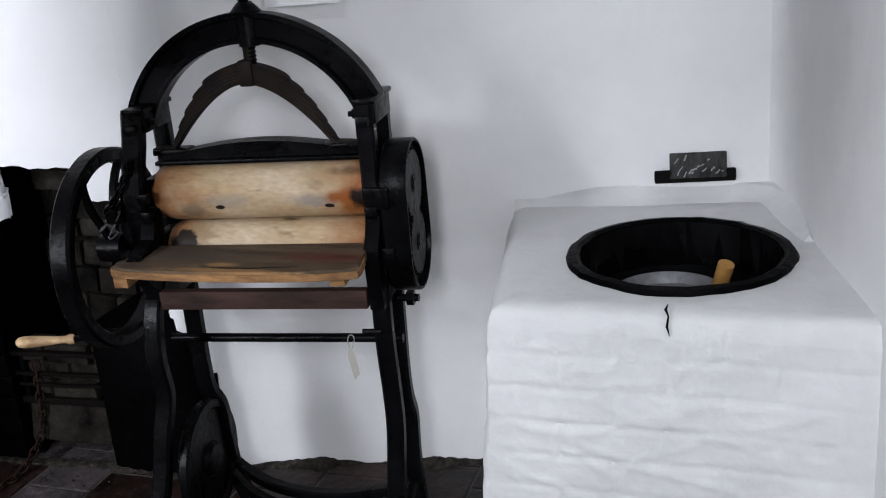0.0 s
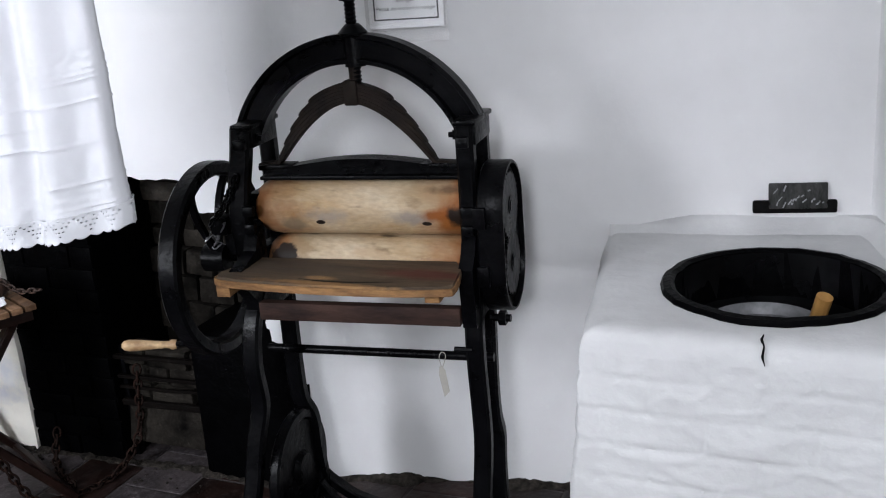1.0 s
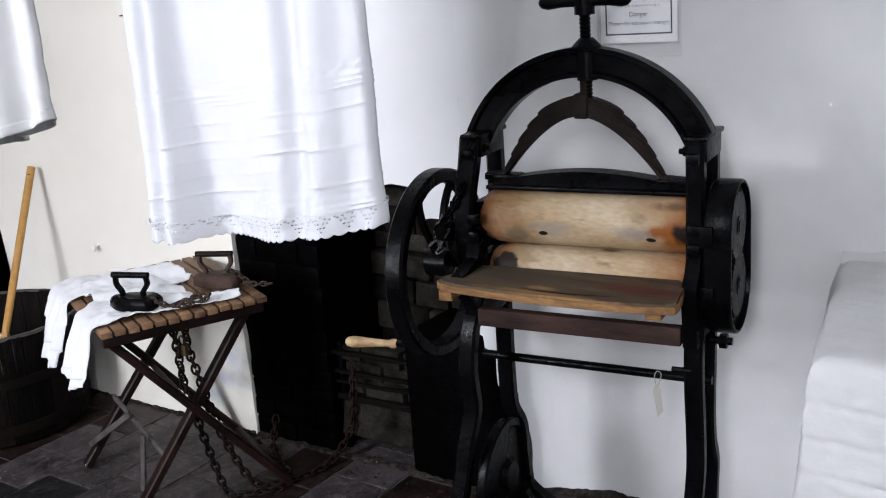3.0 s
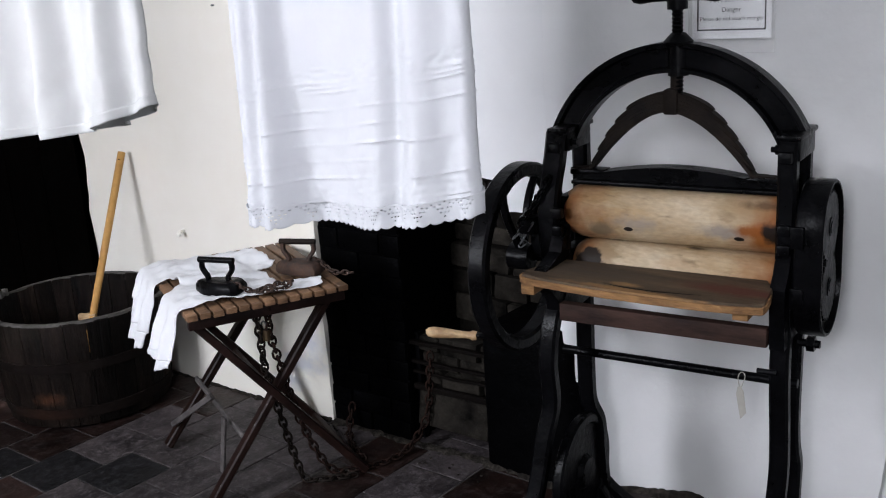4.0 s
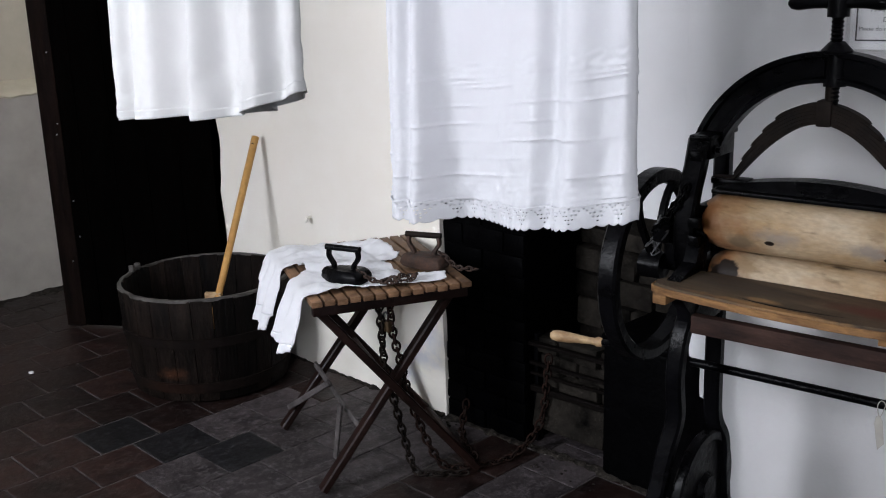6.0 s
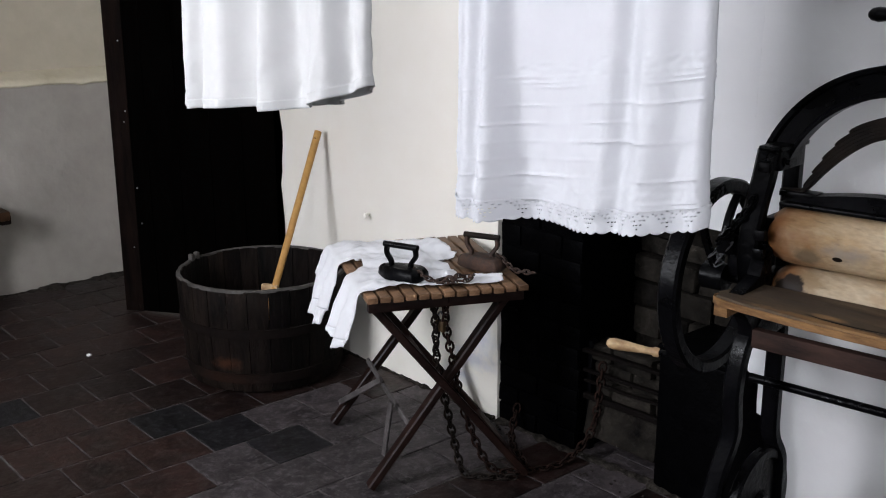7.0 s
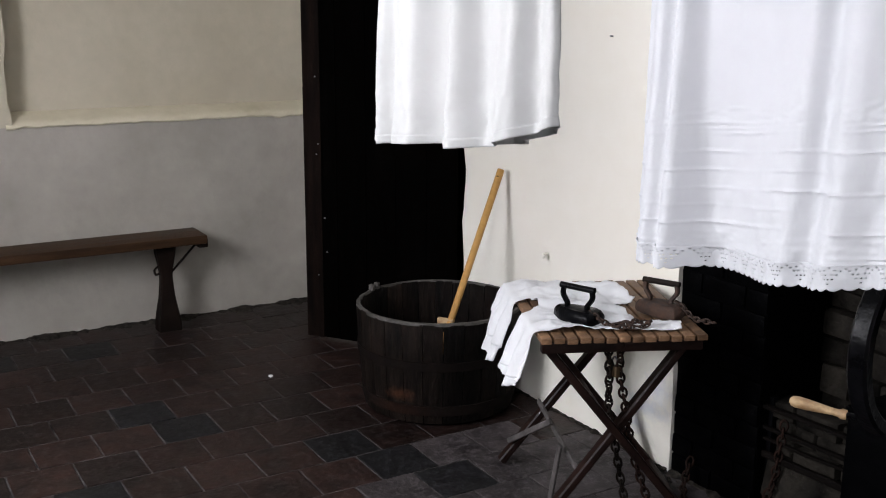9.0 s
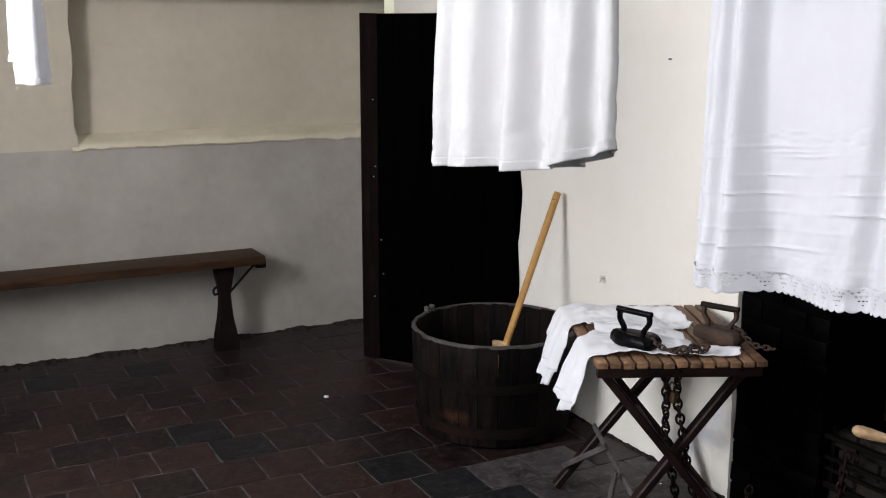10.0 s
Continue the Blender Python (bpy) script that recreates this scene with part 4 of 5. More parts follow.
def petticoat(name, x0, x1, yc, dep, z_of, folds, material, label, lace, top=1.96, seed=1, tucks=(), pleats=()):
    """A garment hung from a line: a flat sleeve of cloth, folded, with tucks and a lace hem."""
    t = thing(name, ((x0 + x1) / 2, yc, top), label, "clothing")
    n = 300
    cxm, hw = (x0 + x1) / 2, (x1 - x0) / 2

    def at(i, z, f):
        a = 2 * math.pi * i / n
        u, s = math.cos(a), math.sin(a)
        w = hw * (0.94 + 0.06 * (1 - f))
        x = cxm + w * math.copysign(abs(u) ** 0.75, u)
        y = yc + dep * (0.5 + 0.5 * (1 - f)) * math.copysign(abs(s) ** 0.8, s)
        amp = 0.45 + 0.55 * (1 - f)
        edge = 1 - abs(u) ** 6
        for ph, k, size in folds:
            y += size * amp * edge * math.sin(k * u * 3.14 + ph + 0.9 * (1 - f) + (1.7 if s > 0 else 0))
        for cu, lean, size in pleats:
            v = u - cu - lean * (1 - f)
            if s < 0 and abs(v) < 0.5:
                y += size * edge * (1 / (1 + math.exp(-v * 34)) - 0.5) * math.exp(-(v / 0.2) ** 2) * 2
        y += 0.006 * noise.noise((x * 14, z * 3, seed)) + 0.0012 * noise.noise((x * 60, z * 22, seed))
        low = max(0, 1 - (z - z_of(x)) / 0.24)
        y += low * (0.0045 * noise.noise((x * 38, z * 24, seed + 3)) + 0.002 * noise.noise((x * 90, z * 60, seed)))
        if tucks:
            # creases, and the raised embroidery of the insertion
            y -= 0.0035 * abs(noise.noise((x * 17 + z * 4, z * 5, seed + 9))) * (1 if s < 0 else -1)
            h = z - z_of(x)
            if 0.188 < h < 0.212 or 0.034 < h < 0.052:
                y -= 0.0016 * noise.noise((x * 130, z * 150, seed)) * (1 if s < 0 else -1)
        for tz in tucks:
            d = (z - z_of(x) - tz - 0.006 * noise.noise((x * 9, tz, seed))) / 0.0018
            if abs(d) > 3:
                continue
            y -= 0.0019 * math.exp(-d * d) * (1 if s < 0 else -1) * max(0.1, 0.45 + 1.5 * noise.noise((x * 10, tz * 40, 3)))
        return V((x, y, z))

    zs = [0.002 * k for k in range(126)] + [0.25 + 0.02 * k for k in range(1, 24)]
    lift = 0.024 if lace else 0.0
    loops = []
    for zz in zs:
        loop = []
        for i in range(n):
            u = math.cos(2 * math.pi * i / n)
            zb = z_of(cxm + hw * u) + lift 
            z = min(top, zb + zz * (top - zb) / zs[-1] if zz > 0.249 else zb + zz)
            loop.append(at(i, z, (z - 1.2) / (top - 1.2)))
        loops.append(loop)
    bm = B()
    rings(bm, loops, cap=False)
    ob = part("cloth", bm, material, t)
    md = ob.modifiers.new("thick", "SOLIDIFY")
    md.thickness = 0.0018
    if lace:
        bm = B()
        side, rows, period = 504, 22, 28
        dots = ((4, 14), (8, 10), (8, 14), (8, 18), (12, 7), (12, 11), (12, 17), (12, 21), (15, 4), (15, 24), (16, 9), (16, 19), (17, 1), (18, 14))
        vs = []
        for k in range(rows):
            loop = []
            for i in range(2 * side):
                v = 1 - 2 * (i % side) / side
                u = math.copysign(abs(v) ** (4 / 3), v)
                a = math.acos(max(-1, min(1, u))) if i < side else 2 * math.pi - math.acos(max(-1, min(1, -u)))
                zb = z_of(cxm + hw * math.cos(a))
                scal = 0.003 * abs(math.sin(i * math.pi * 2 / period)) * max(0, 1 - k / 3)
                loop.append(bm.verts.new(at(a * n / (2 * math.pi), zb + (lift + 0.004) * k / (rows - 1) - scal, 0)))
            vs.append(loop)
        for k in range(rows - 1):
            for i in range(2 * side):
                if not any(k == dk and (i % period) - dc in (0, 1) for dk, dc in dots):
                    j = (i + 1) % (2 * side)
                    bm.faces.new((vs[k][i], vs[k][j], vs[k + 1][j], vs[k + 1][i]))
        ob = part("lace", bm, material, t, "openwork lace hem")
        md = ob.modifiers.new("thick", "SOLIDIFY")
        md.thickness = 0.0007
    else:
        bm = B()
        band = []
        for k in range(6):
            loop = []
            for i in range(n):
                zb = z_of(cxm + hw * math.cos(2 * math.pi * i / n))
                z = zb - 0.0008 + 0.0036 * k
                p = at(i, z, (z - 1.2) / (top - 1.2))
                p.y += math.copysign(0.0014, math.sin(2 * math.pi * i / n))
                loop.append(p)
            band.append(loop)
        rings(bm, band, cap=False)
        ob = part("hem", bm, material, t, "narrow stitched hem")
        md = ob.modifiers.new("thick", "SOLIDIFY")
        md.thickness = 0.0012
    return t


petticoat("petticoat", 2.314, 2.757, -0.42, 0.05, lambda x: 1.266 + 0.048 * max(0, (x - 2.30) / 0.447) ** 1.3, [(0.4, 2.0, 0.018), (1.9, 4.3, 0.007)], PETTICOAT, "long white cotton petticoat with tucks and lace hem", True, seed=2, tucks=(0.028, 0.034, 0.062, 0.085, 0.108, 0.132, 0.156, 0.18, 0.186, 0.193), pleats=((-0.62, 0.10, 0.018), (-0.38, 0.14, 0.024), (0.45, -0.08, 0.018)))
petticoat("nightgown", 1.440, 2.078, -0.40, 0.05, lambda x: 1.332 + 0.07 * max(0, (x - 1.43) / 0.655) ** 1.2 + 0.030 * max(0, 1 - (x - 1.44) / 0.10) ** 1.5 + 0.008 / (1 + math.exp(-(x - 1.93) * 160)) + 0.018 * max(0, (x - 1.95) / 0.128), [(1.2, 4.2, 0.020), (0.3, 7.7, 0.009)], LINEN, "plain white linen nightgown hanging in folds", False, seed=7, pleats=((-0.42, 0.05, 0.020), (-0.1, -0.05, 0.024), (0.25, 0.08, 0.022), (0.55, 0.10, 0.028), (0.78, -0.03, 0.018)))
petticoat("white_blouse", 0.12, 0.50, -1.10, 0.04, lambda x: 1.53 - 0.055 * max(0, min(1, (x - 0.34) / 0.03)), [(0.7, 3.0, 0.016), (0.3, 8, 0.006)], COTTON, "white cotton blouse hanging from a clothes line", False, seed=5)
for name_y, x0, x1 in ((-0.42, W_X, 4.0), (-1.10, W_X, 4.14)):
    ln = thing("clothes_line", (1.2, name_y, 1.95), "thin cord clothes line stretched between walls", "clothes line", "clothes lines")
    bm = B()
    rod(bm, (x0 - 0.02, name_y, 1.955), (x1 + 0.06, name_y, 1.955), 0.004, n=8)
    part("cord", bm, GREYWOOD, ln)

# ---- flat irons ----
def flat_iron(name, c, ang, material, label, hmat):
    t = thing(name, c, label, "flat iron", "flat irons on the table")
    m = Matrix.Translation(c) @ Matrix.Rotation(ang, 4, "Z")
    bm = B()
    half = [(0.085, 0.0), (0.07, 0.016), (0.035, 0.036), (-0.02, 0.048), (-0.07, 0.048), (-0.078, 0.04)]
    out = half + [(x, -y) for x, y in reversed(half[1:])]
    rings(bm, [[m @ V((x * k, y * k, z)) for x, y in out] for k, z in ((0.97, 0.0), (1.0, 0.004), (0.97, 0.022), (0.86, 0.034), (0.72, 0.040))])
    part("body", bm, material, t)
    for sx in (-0.052, 0.048):
        bm = B()
        sweep(bm, smoothline([m @ V((sx * 0.75, 0, 0.036)), m @ V((sx * 0.72, 0, 0.05)), m @ V((sx * 1.05, 0, 0.075)), m @ V((sx * 1.02, 0, 0.098))], 5), rect(0.012, 0.018), tuple(m.to_3x3() @ V((0, 1, 0))))
        part("bracket", bm, material, t)
    bm = B()
    rod(bm, m @ V((-0.062, 0, 0.103)), m @ V((0.060, 0, 0.103)), 0.0095, 0.0095, 14)
    part("handle", bm, hmat, t)
    return t


flat_iron("flat_iron", (1.044, 0.480, TTOP + 0.012), math.atan2(-0.03, -0.17) + 0.15, IRON, "black cast flat iron standing on white cloth", IRON)
flat_iron("flat_iron", (1.120, 0.750, TTOP + 0.012), math.atan2(-0.06, -0.14), RUST, "rusty brown flat iron chained to the table", RUSTIRON)

# ---- chains ----
def link_mesh(name, size, r, material):
    bm = B()
    pts = [(size * 0.55 * math.cos(a), size * 0.33 * math.sin(a), 0) for a in [2 * math.pi * i / 12 for i in range(12)]]
    sweep(bm, pts, circle(r, 5), (0, 0, 1), join=True)
    me = bpy.data.meshes.new(name)
    bm.to_mesh(me)
    bm.free()
    me.materials.append(material)
    me.shade_smooth()
    return me


def chain(name, pts, label, size=0.036, r=0.0042, material=None):
    t = thing(name, pts[0], label, "chain", "chains round the table")
    me = link_mesh("link", size, r, material or RUSTIRON)
    line = smoothline(pts, 24)
    step, acc, last, k = size * 0.74, 0.0, line[0], 0
    prev = line[0]
    for p in line[1:]:
        while (p - prev).length >= step:
            d = (p - prev).normalized()
            c = prev + d * step / 2
            s = d.cross(V((0.3, 0.2, 0.93)))
            s = s.normalized()
            n = s.cross(d)
            if k % 2:
                s, n = n, -s
            ob = new("link", me)
            ob.parent = t
            o = c - V(pts[0])
            ob.matrix_local = Matrix(((d.x, s.x, n.x, o.x), (d.y, s.y, n.y, o.y), (d.z, s.z, n.z, o.z), (0, 0, 0, 1)))
            prev = prev + d * step
            k += 1
    return t


chain("chain", [(1.168, 0.508, 0.655), (1.14, 0.54, 0.50), (1.107, 0.57, 0.42), (1.103, 0.60, 0.30), (1.13, 0.625, 0.12), (1.158, 0.64, 0.012), (1.20, 0.65, 0.012), (1.25, 0.70, 0.012), (1.30, 0.76, 0.010)], "rusty iron chain hanging from the table to the floor")
chain("chain", [(1.20, 0.53, 0.655), (1.165, 0.56, 0.54), (1.154, 0.60, 0.41), (1.14, 0.65, 0.25), (1.18, 0.69, 0.09), (1.215, 0.728, 0.012), (1.26, 0.78, 0.012), (1.31, 0.86, 0.012), (1.33, 0.96, 0.02), (1.35, 1.05, 0.10), (1.36, 1.07, 0.22), (1.37, 1.075, 0.36)], "rusty iron chain running across the floor to the grate", material=RUSTDIM)
chain("chain", [(1.03, 1.02, 0.10), (1.06, 0.96, 0.02), (1.15, 0.89, 0.012), (1.26, 0.84, 0.012)], "rusty iron chain lying on the hearth", material=RUSTDIM)
chain("iron_chain", [(1.095, 0.495, 0.725), (1.125, 0.50, 0.71), (1.148, 0.53, 0.69), (1.17, 0.565, 0.693), (1.19, 0.57, 0.703), (1.175, 0.595, 0.695), (1.148, 0.575, 0.69), (1.16, 0.525, 0.69), (1.19, 0.535, 0.695), (1.21, 0.60, 0.69), (1.215, 0.63, 0.706), (1.19, 0.63, 0.694), (1.18, 0.585, 0.705)], "small rusty chain heaped beside the iron", 0.022, 0.003, RUST)
chain("iron_chain", [(1.165, 0.775, 0.735), (1.20, 0.785, 0.71), (1.235, 0.79, 0.693), (1.265, 0.80, 0.693), (1.295, 0.815, 0.693)], "small rusty chain fixed to the iron", 0.022, 0.003, RUST)
lock = thing("padlock", (1.155, 0.55, 0.53), "small worn brass padlock on the chains", "padlock")
bm = B()
box(bm, (1.157, 0.545, 0.545), (0.036, 0.016, 0.036), Matrix.Identity(4), 0.004)
part("case", bm, BRASS, lock)
bm = B()
sweep(bm, smoothline([(1.146, 0.545, 0.56), (1.146, 0.545, 0.58), (1.157, 0.545, 0.59), (1.168, 0.545, 0.58), (1.168, 0.545, 0.56)]), circle(0.003, 8), (0, 1, 0))
part("shackle", bm, ENAMEL, lock)

# ---- mangle ----
MO, MR = V((2.125, 0.70, 0)), radians(7)
MX, MY = V((math.cos(MR), math.sin(MR), 0)), V((-math.sin(MR), math.cos(MR), 0))
MM = Matrix(((MX.x, MY.x, 0, MO.x), (MX.y, MY.y, 0, MO.y), (0, 0, 1, 0), (0, 0, 0, 1)))


def mp(x, y, z):
    return MM @ V((x, y, z))


mangle = thing("mangle", mp(0.3, 0.1, 0), "black cast-iron box mangle with two wooden rollers", "mangle")
MW = 0.60
for fx, sgn in ((0.022, -1), (MW - 0.022, 1)):
    # side casting: two uprights with a slot, cap, and splayed legs
    bm = B()
    for y0, w in ((0.015, 0.036), (0.145, 0.036)):
        lean = 0.034 if sgn < 0 and y0 < 0.1 else 0.0
        pts = smoothline([mp(fx - lean * k, y0 + dy, z) for k, dy, z in ((0.1, 0, 1.20), (0.4, 0, 1.13), (0.8, 0, 1.06), (1.0, -0.004, 0.96), (0.7, 0, 0.84))], 6)
        sweep(bm, pts, rect(0.042 + lean * 0.3, w), tuple(MY))
    box(bm, (fx, 0.08, 0.79), (0.042, 0.19, 0.11), MM, 0.008)
    part("side_frame", bm, IRON, mangle)
    bm = B()
    box(bm, (fx + 0.004, 0.075, 1.207), (0.054, 0.165, 0.012), MM, 0.004)
    box(bm, (fx + 0.004, 0.078, 1.178), (0.046, 0.14, 0.05), MM, 0.006)
    part("cap", bm, IRON, mangle)
    bm = B()
    plate = [(0.03, 0.97), (-0.012, 0.94), (-0.03, 0.905), (-0.13, 0.875), (-0.145, 0.855), (-0.10, 0.83), (-0.055, 0.785), (-0.05, 0.73), (0.03, 0.73)]
    if sgn > 0:
        plate = [(max(y, -0.06), z) for y, z in plate]
    rings(bm, [[mp(fx + dx, y, z) for y, z in plate] for dx in (-0.017, 0.017)])
    part("board_bracket", bm, IRON, mangle)
    for k, (lz, ly) in enumerate(((1.165, -0.012), (1.0, -0.008), (0.955, -0.008), (0.89, -0.010), (0.845, -0.016))):
        bm = B()
        box(bm, (fx, ly, lz), (0.03, 0.02, 0.026), MM, 0.006)
        part("lug", bm, IRON, mangle)
    if sgn < 0:
        front = [(0.0, 0.01, 0.80), (-0.005, -0.05, 0.73), (-0.01, -0.07, 0.62), (-0.015, -0.05, 0.50), (-0.03, -0.07, 0.40), (-0.04, -0.10, 0.28), (-0.055, -0.14, 0.16), (-0.06, -0.15, 0.05), (-0.06, -0.17, 0.0)]
        rear = [(0.0, 0.14, 0.80), (0.0, 0.14, 0.66), (0.0, 0.14, 0.52), (0.0, 0.15, 0.43), (0.01, 0.18, 0.36), (0.01, 0.19, 0.26), (0.01, 0.21, 0.14), (0.01, 0.25, 0.05), (0.01, 0.27, 0.0)]
    else:
        front = [(0.0, 0.02, 0.80), (0.0, -0.01, 0.72), (0.0, -0.012, 0.62), (0.0, 0.0, 0.50), (0.0, 0.0, 0.40), (-0.005, -0.02, 0.28), (-0.01, -0.04, 0.16), (-0.01, -0.05, 0.05), (-0.01, -0.06, 0.0)]
        rear = [(0.0, 0.12, 0.80), (0.0, 0.11, 0.66), (0.0, 0.10, 0.52), (0.0, 0.11, 0.43), (0.0, 0.14, 0.36), (0.0, 0.13, 0.26), (0.0, 0.14, 0.14), (0.0, 0.17, 0.05), (0.0, 0.18, 0.0)]
    for leg in (front, rear):
        bm = B()
        sweep(bm, smoothline([mp(fx + a, y, z) for a, y, z in leg], 5), rect(0.034, 0.044), tuple(MX))
        part("leg", bm, IRON, mangle)
    bm = B()
    sweep(bm, smoothline([mp(fx, front[7][1], 0.08), mp(fx, 0.0, 0.15), mp(fx, 0.08, 0.17), mp(fx, 0.16, 0.15), mp(fx, rear[7][1], 0.08)], 5), rect(0.024, 0.026), tuple(MX))
    part("foot_brace", bm, IRON, mangle)
    bm = B()
    rod(bm, mp(fx - 0.042 * sgn, 0.03, 1.175), mp(fx - 0.02 * sgn, 0.03, 1.175), 0.007, n=6)
    rod(bm, mp(fx - 0.032 * sgn, 0.03, 1.175), mp(fx - 0.02 * sgn, 0.03, 1.175), 0.012, n=6)
    part("bolt", bm, IRON, mangle)
    for zc in (0.993, 0.855):
        bm = B()
        box(bm, (fx, 0.08, zc), (0.036, 0.09, 0.085), MM, 0.008)
        part("bearing_block", bm, IRON, mangle)
# bowed rail between the rear feet
bm = B()
sweep(bm, smoothline([mp(0.032, 0.225, 0.15), mp(0.06, 0.225, 0.125), mp(0.13, 0.22, 0.085), mp(0.22, 0.21, 0.068), mp(0.33, 0.195, 0.07), mp(0.45, 0.175, 0.098), mp(0.578, 0.155, 0.14)], 6), rect(0.03, 0.034), tuple(MY))
part("bowed_rail", bm, IRON, mangle)
# arch
arc = []
for k in range(45):
    a = radians(23 + 134 * k / 44)
    arc.append((0.296 - 0.302 * math.cos(a), 1.073 + 0.302 * math.sin(a)))
bm = B()
sweep(bm, [mp(x, 0.08, z) for x, z in arc], [(-0.034, -0.022), (-0.024, -0.022), (-0.020, -0.010), (0.020, -0.010), (0.024, -0.022), (0.036, -0.022), (0.036, 0.022), (0.024, 0.022), (0.020, 0.010), (-0.020, 0.010), (-0.024, 0.022), (-0.034, 0.022)], tuple(MY))
part("arch", bm, IRON, mangle, "deep ribbed cast-iron arch")
bm = B()
sweep(bm, [mp(x, 0.0695, z) for x, z in arc[2:-2]], [(-0.004, -0.002), (0.004, -0.002), (0.003, 0.001), (-0.003, 0.001)], tuple(MY))
part("arch_bead", bm, IRON, mangle)
bm = B()
rod(bm, mp(0.305, 0.08, 1.333), mp(0.305, 0.08, 1.412), 0.025, 0.023, n=20)
lathe(bm, [(0.001, 1.434), (0.016, 1.432), (0.024, 1.424), (0.035, 1.412), (0.034, 1.406), (0.02, 1.404)], MM @ Matrix.Translation((0.305, 0.08, 0)), 24)
part("boss", bm, IRON, mangle)
bm = B()
prof = []
for k in range(60):
    z = 1.25 + 0.27 * k / 59
    prof.append((0.0125 + (0.0018 if k % 2 else -0.0012), z))
lathe(bm, prof, MM @ Matrix.Translation((0.303, 0.08, 0)), 14)
part("screw", bm, IRON, mangle, "threaded iron screw")
bm = B()
rod(bm, mp(0.303, 0.08, 1.485), mp(0.303, 0.08, 1.545), 0.024, n=16)
for s in (-1, 1):
    sweep(bm, [mp(0.303 + s * d, 0.08, 1.515) for d in (0.015, 0.03, 0.06, 0.09, 0.105, 0.112)], circle(0.016, 10), tuple(MY), scale=[0.9, 0.75, 0.8, 1.05, 0.85, 0.4])
part("tee_handle", bm, IRON, mangle)
# leaf spring and pressure beam
for k in range(6):
    half = (0.255, 0.196, 0.172, 0.146, 0.116, 0.085)[k]
    pts, sc = [], []
    for j in range(41):
        x = half * (-1 + j / 20)
        dx = abs(x)
        z = 1.252 - 2.60 * min(dx, 0.202) ** 1.78 - 0.004 * max(0, dx - 0.202) / 0.06
        slope = 4.63 * dx ** 0.78 if dx < 0.202 else 0.1
        nx, nz = math.copysign(slope, x) / math.hypot(slope, 1), 1 / math.hypot(slope, 1)
        off = 0.0078 * k
        pts.append(mp(0.283 + x + nx * off, 0.08, z + nz * off))
        sc.append(1.0 if k == 0 else max(0.45, 1 - (dx / half) ** 14 * 0.6))
    bm = B()
    sweep(bm, pts, rect(0.0098, 0.030), tuple(MY), scale=sc)
    part("spring_leaf", bm, RUSTIRON, mangle, "browned steel spring leaf")
bm = B()
box(bm, (0.291, 0.08, 1.272), (0.034, 0.044, 0.060), MM, 0.005)
rod(bm, mp(0.300, 0.08, 1.298), mp(0.300, 0.08, 1.335), 0.014, n=14)
part("spring_clamp", bm, RUSTIRON, mangle)
bm = B()
pts = [(x, 1.085 + 0.030 * math.cos(math.pi * (x - MW / 2) / 0.5) ** 1.0) for x in [0.05 + 0.5 * k / 16 for k in range(17)]]
rings(bm, [[mp(x, 0.055, 1.078), mp(x, 0.105, 1.078), mp(x, 0.105, z), mp(x, 0.055, z)] for x, z in pts])
part("pressure_beam", bm, IRON, mangle, "curved black beam over the rollers")
bm = B()
box(bm, (MW / 2 - 0.005, 0.075, 1.0715), (0.51, 0.075, 0.010), MM, 0.003)
for x in (0.075, 0.515):
    box(bm, (x, 0.08, 1.094), (0.09, 0.05, 0.014), MM, 0.004)
part("beam_flange", bm, IRON, mangle)
for zc, rr, x0 in ((0.993, 0.0705, 0.016), (0.855, 0.0665, 0.034)):
    bm = B()
    m = MM @ Matrix.Translation((x0, 0.08, zc)) @ Matrix.Rotation(radians(90), 4, "Y")
    ln = 0.560 - x0
    lathe(bm, [(0.001, 0), (rr * 0.45, 0.0), (rr * 0.70, 0.006), (rr * 0.87, 0.020), (rr * 0.97, 0.042), (rr, 0.066), (rr - 0.0008, ln * 0.5), (rr, ln - 0.02), (rr - 0.003, ln - 0.004), (rr - 0.012, ln), (0.001, ln)], m, 64, 0.0006)
    ob = part("roller", bm, SYCAMORE, mangle, "worn stained pale wooden roller")
    bm = B()
    rod(bm, mp(-0.09, 0.08, zc), mp(MW + 0.064, 0.08, zc), 0.014)
    part("axle", bm, IRON, mangle)
def on_roller(x, zc, rr, deg):
    p = mp(x, 0.08 - rr * math.cos(radians(deg)), zc + rr * math.sin(radians(deg))) - mangle.location
    return tuple(p)


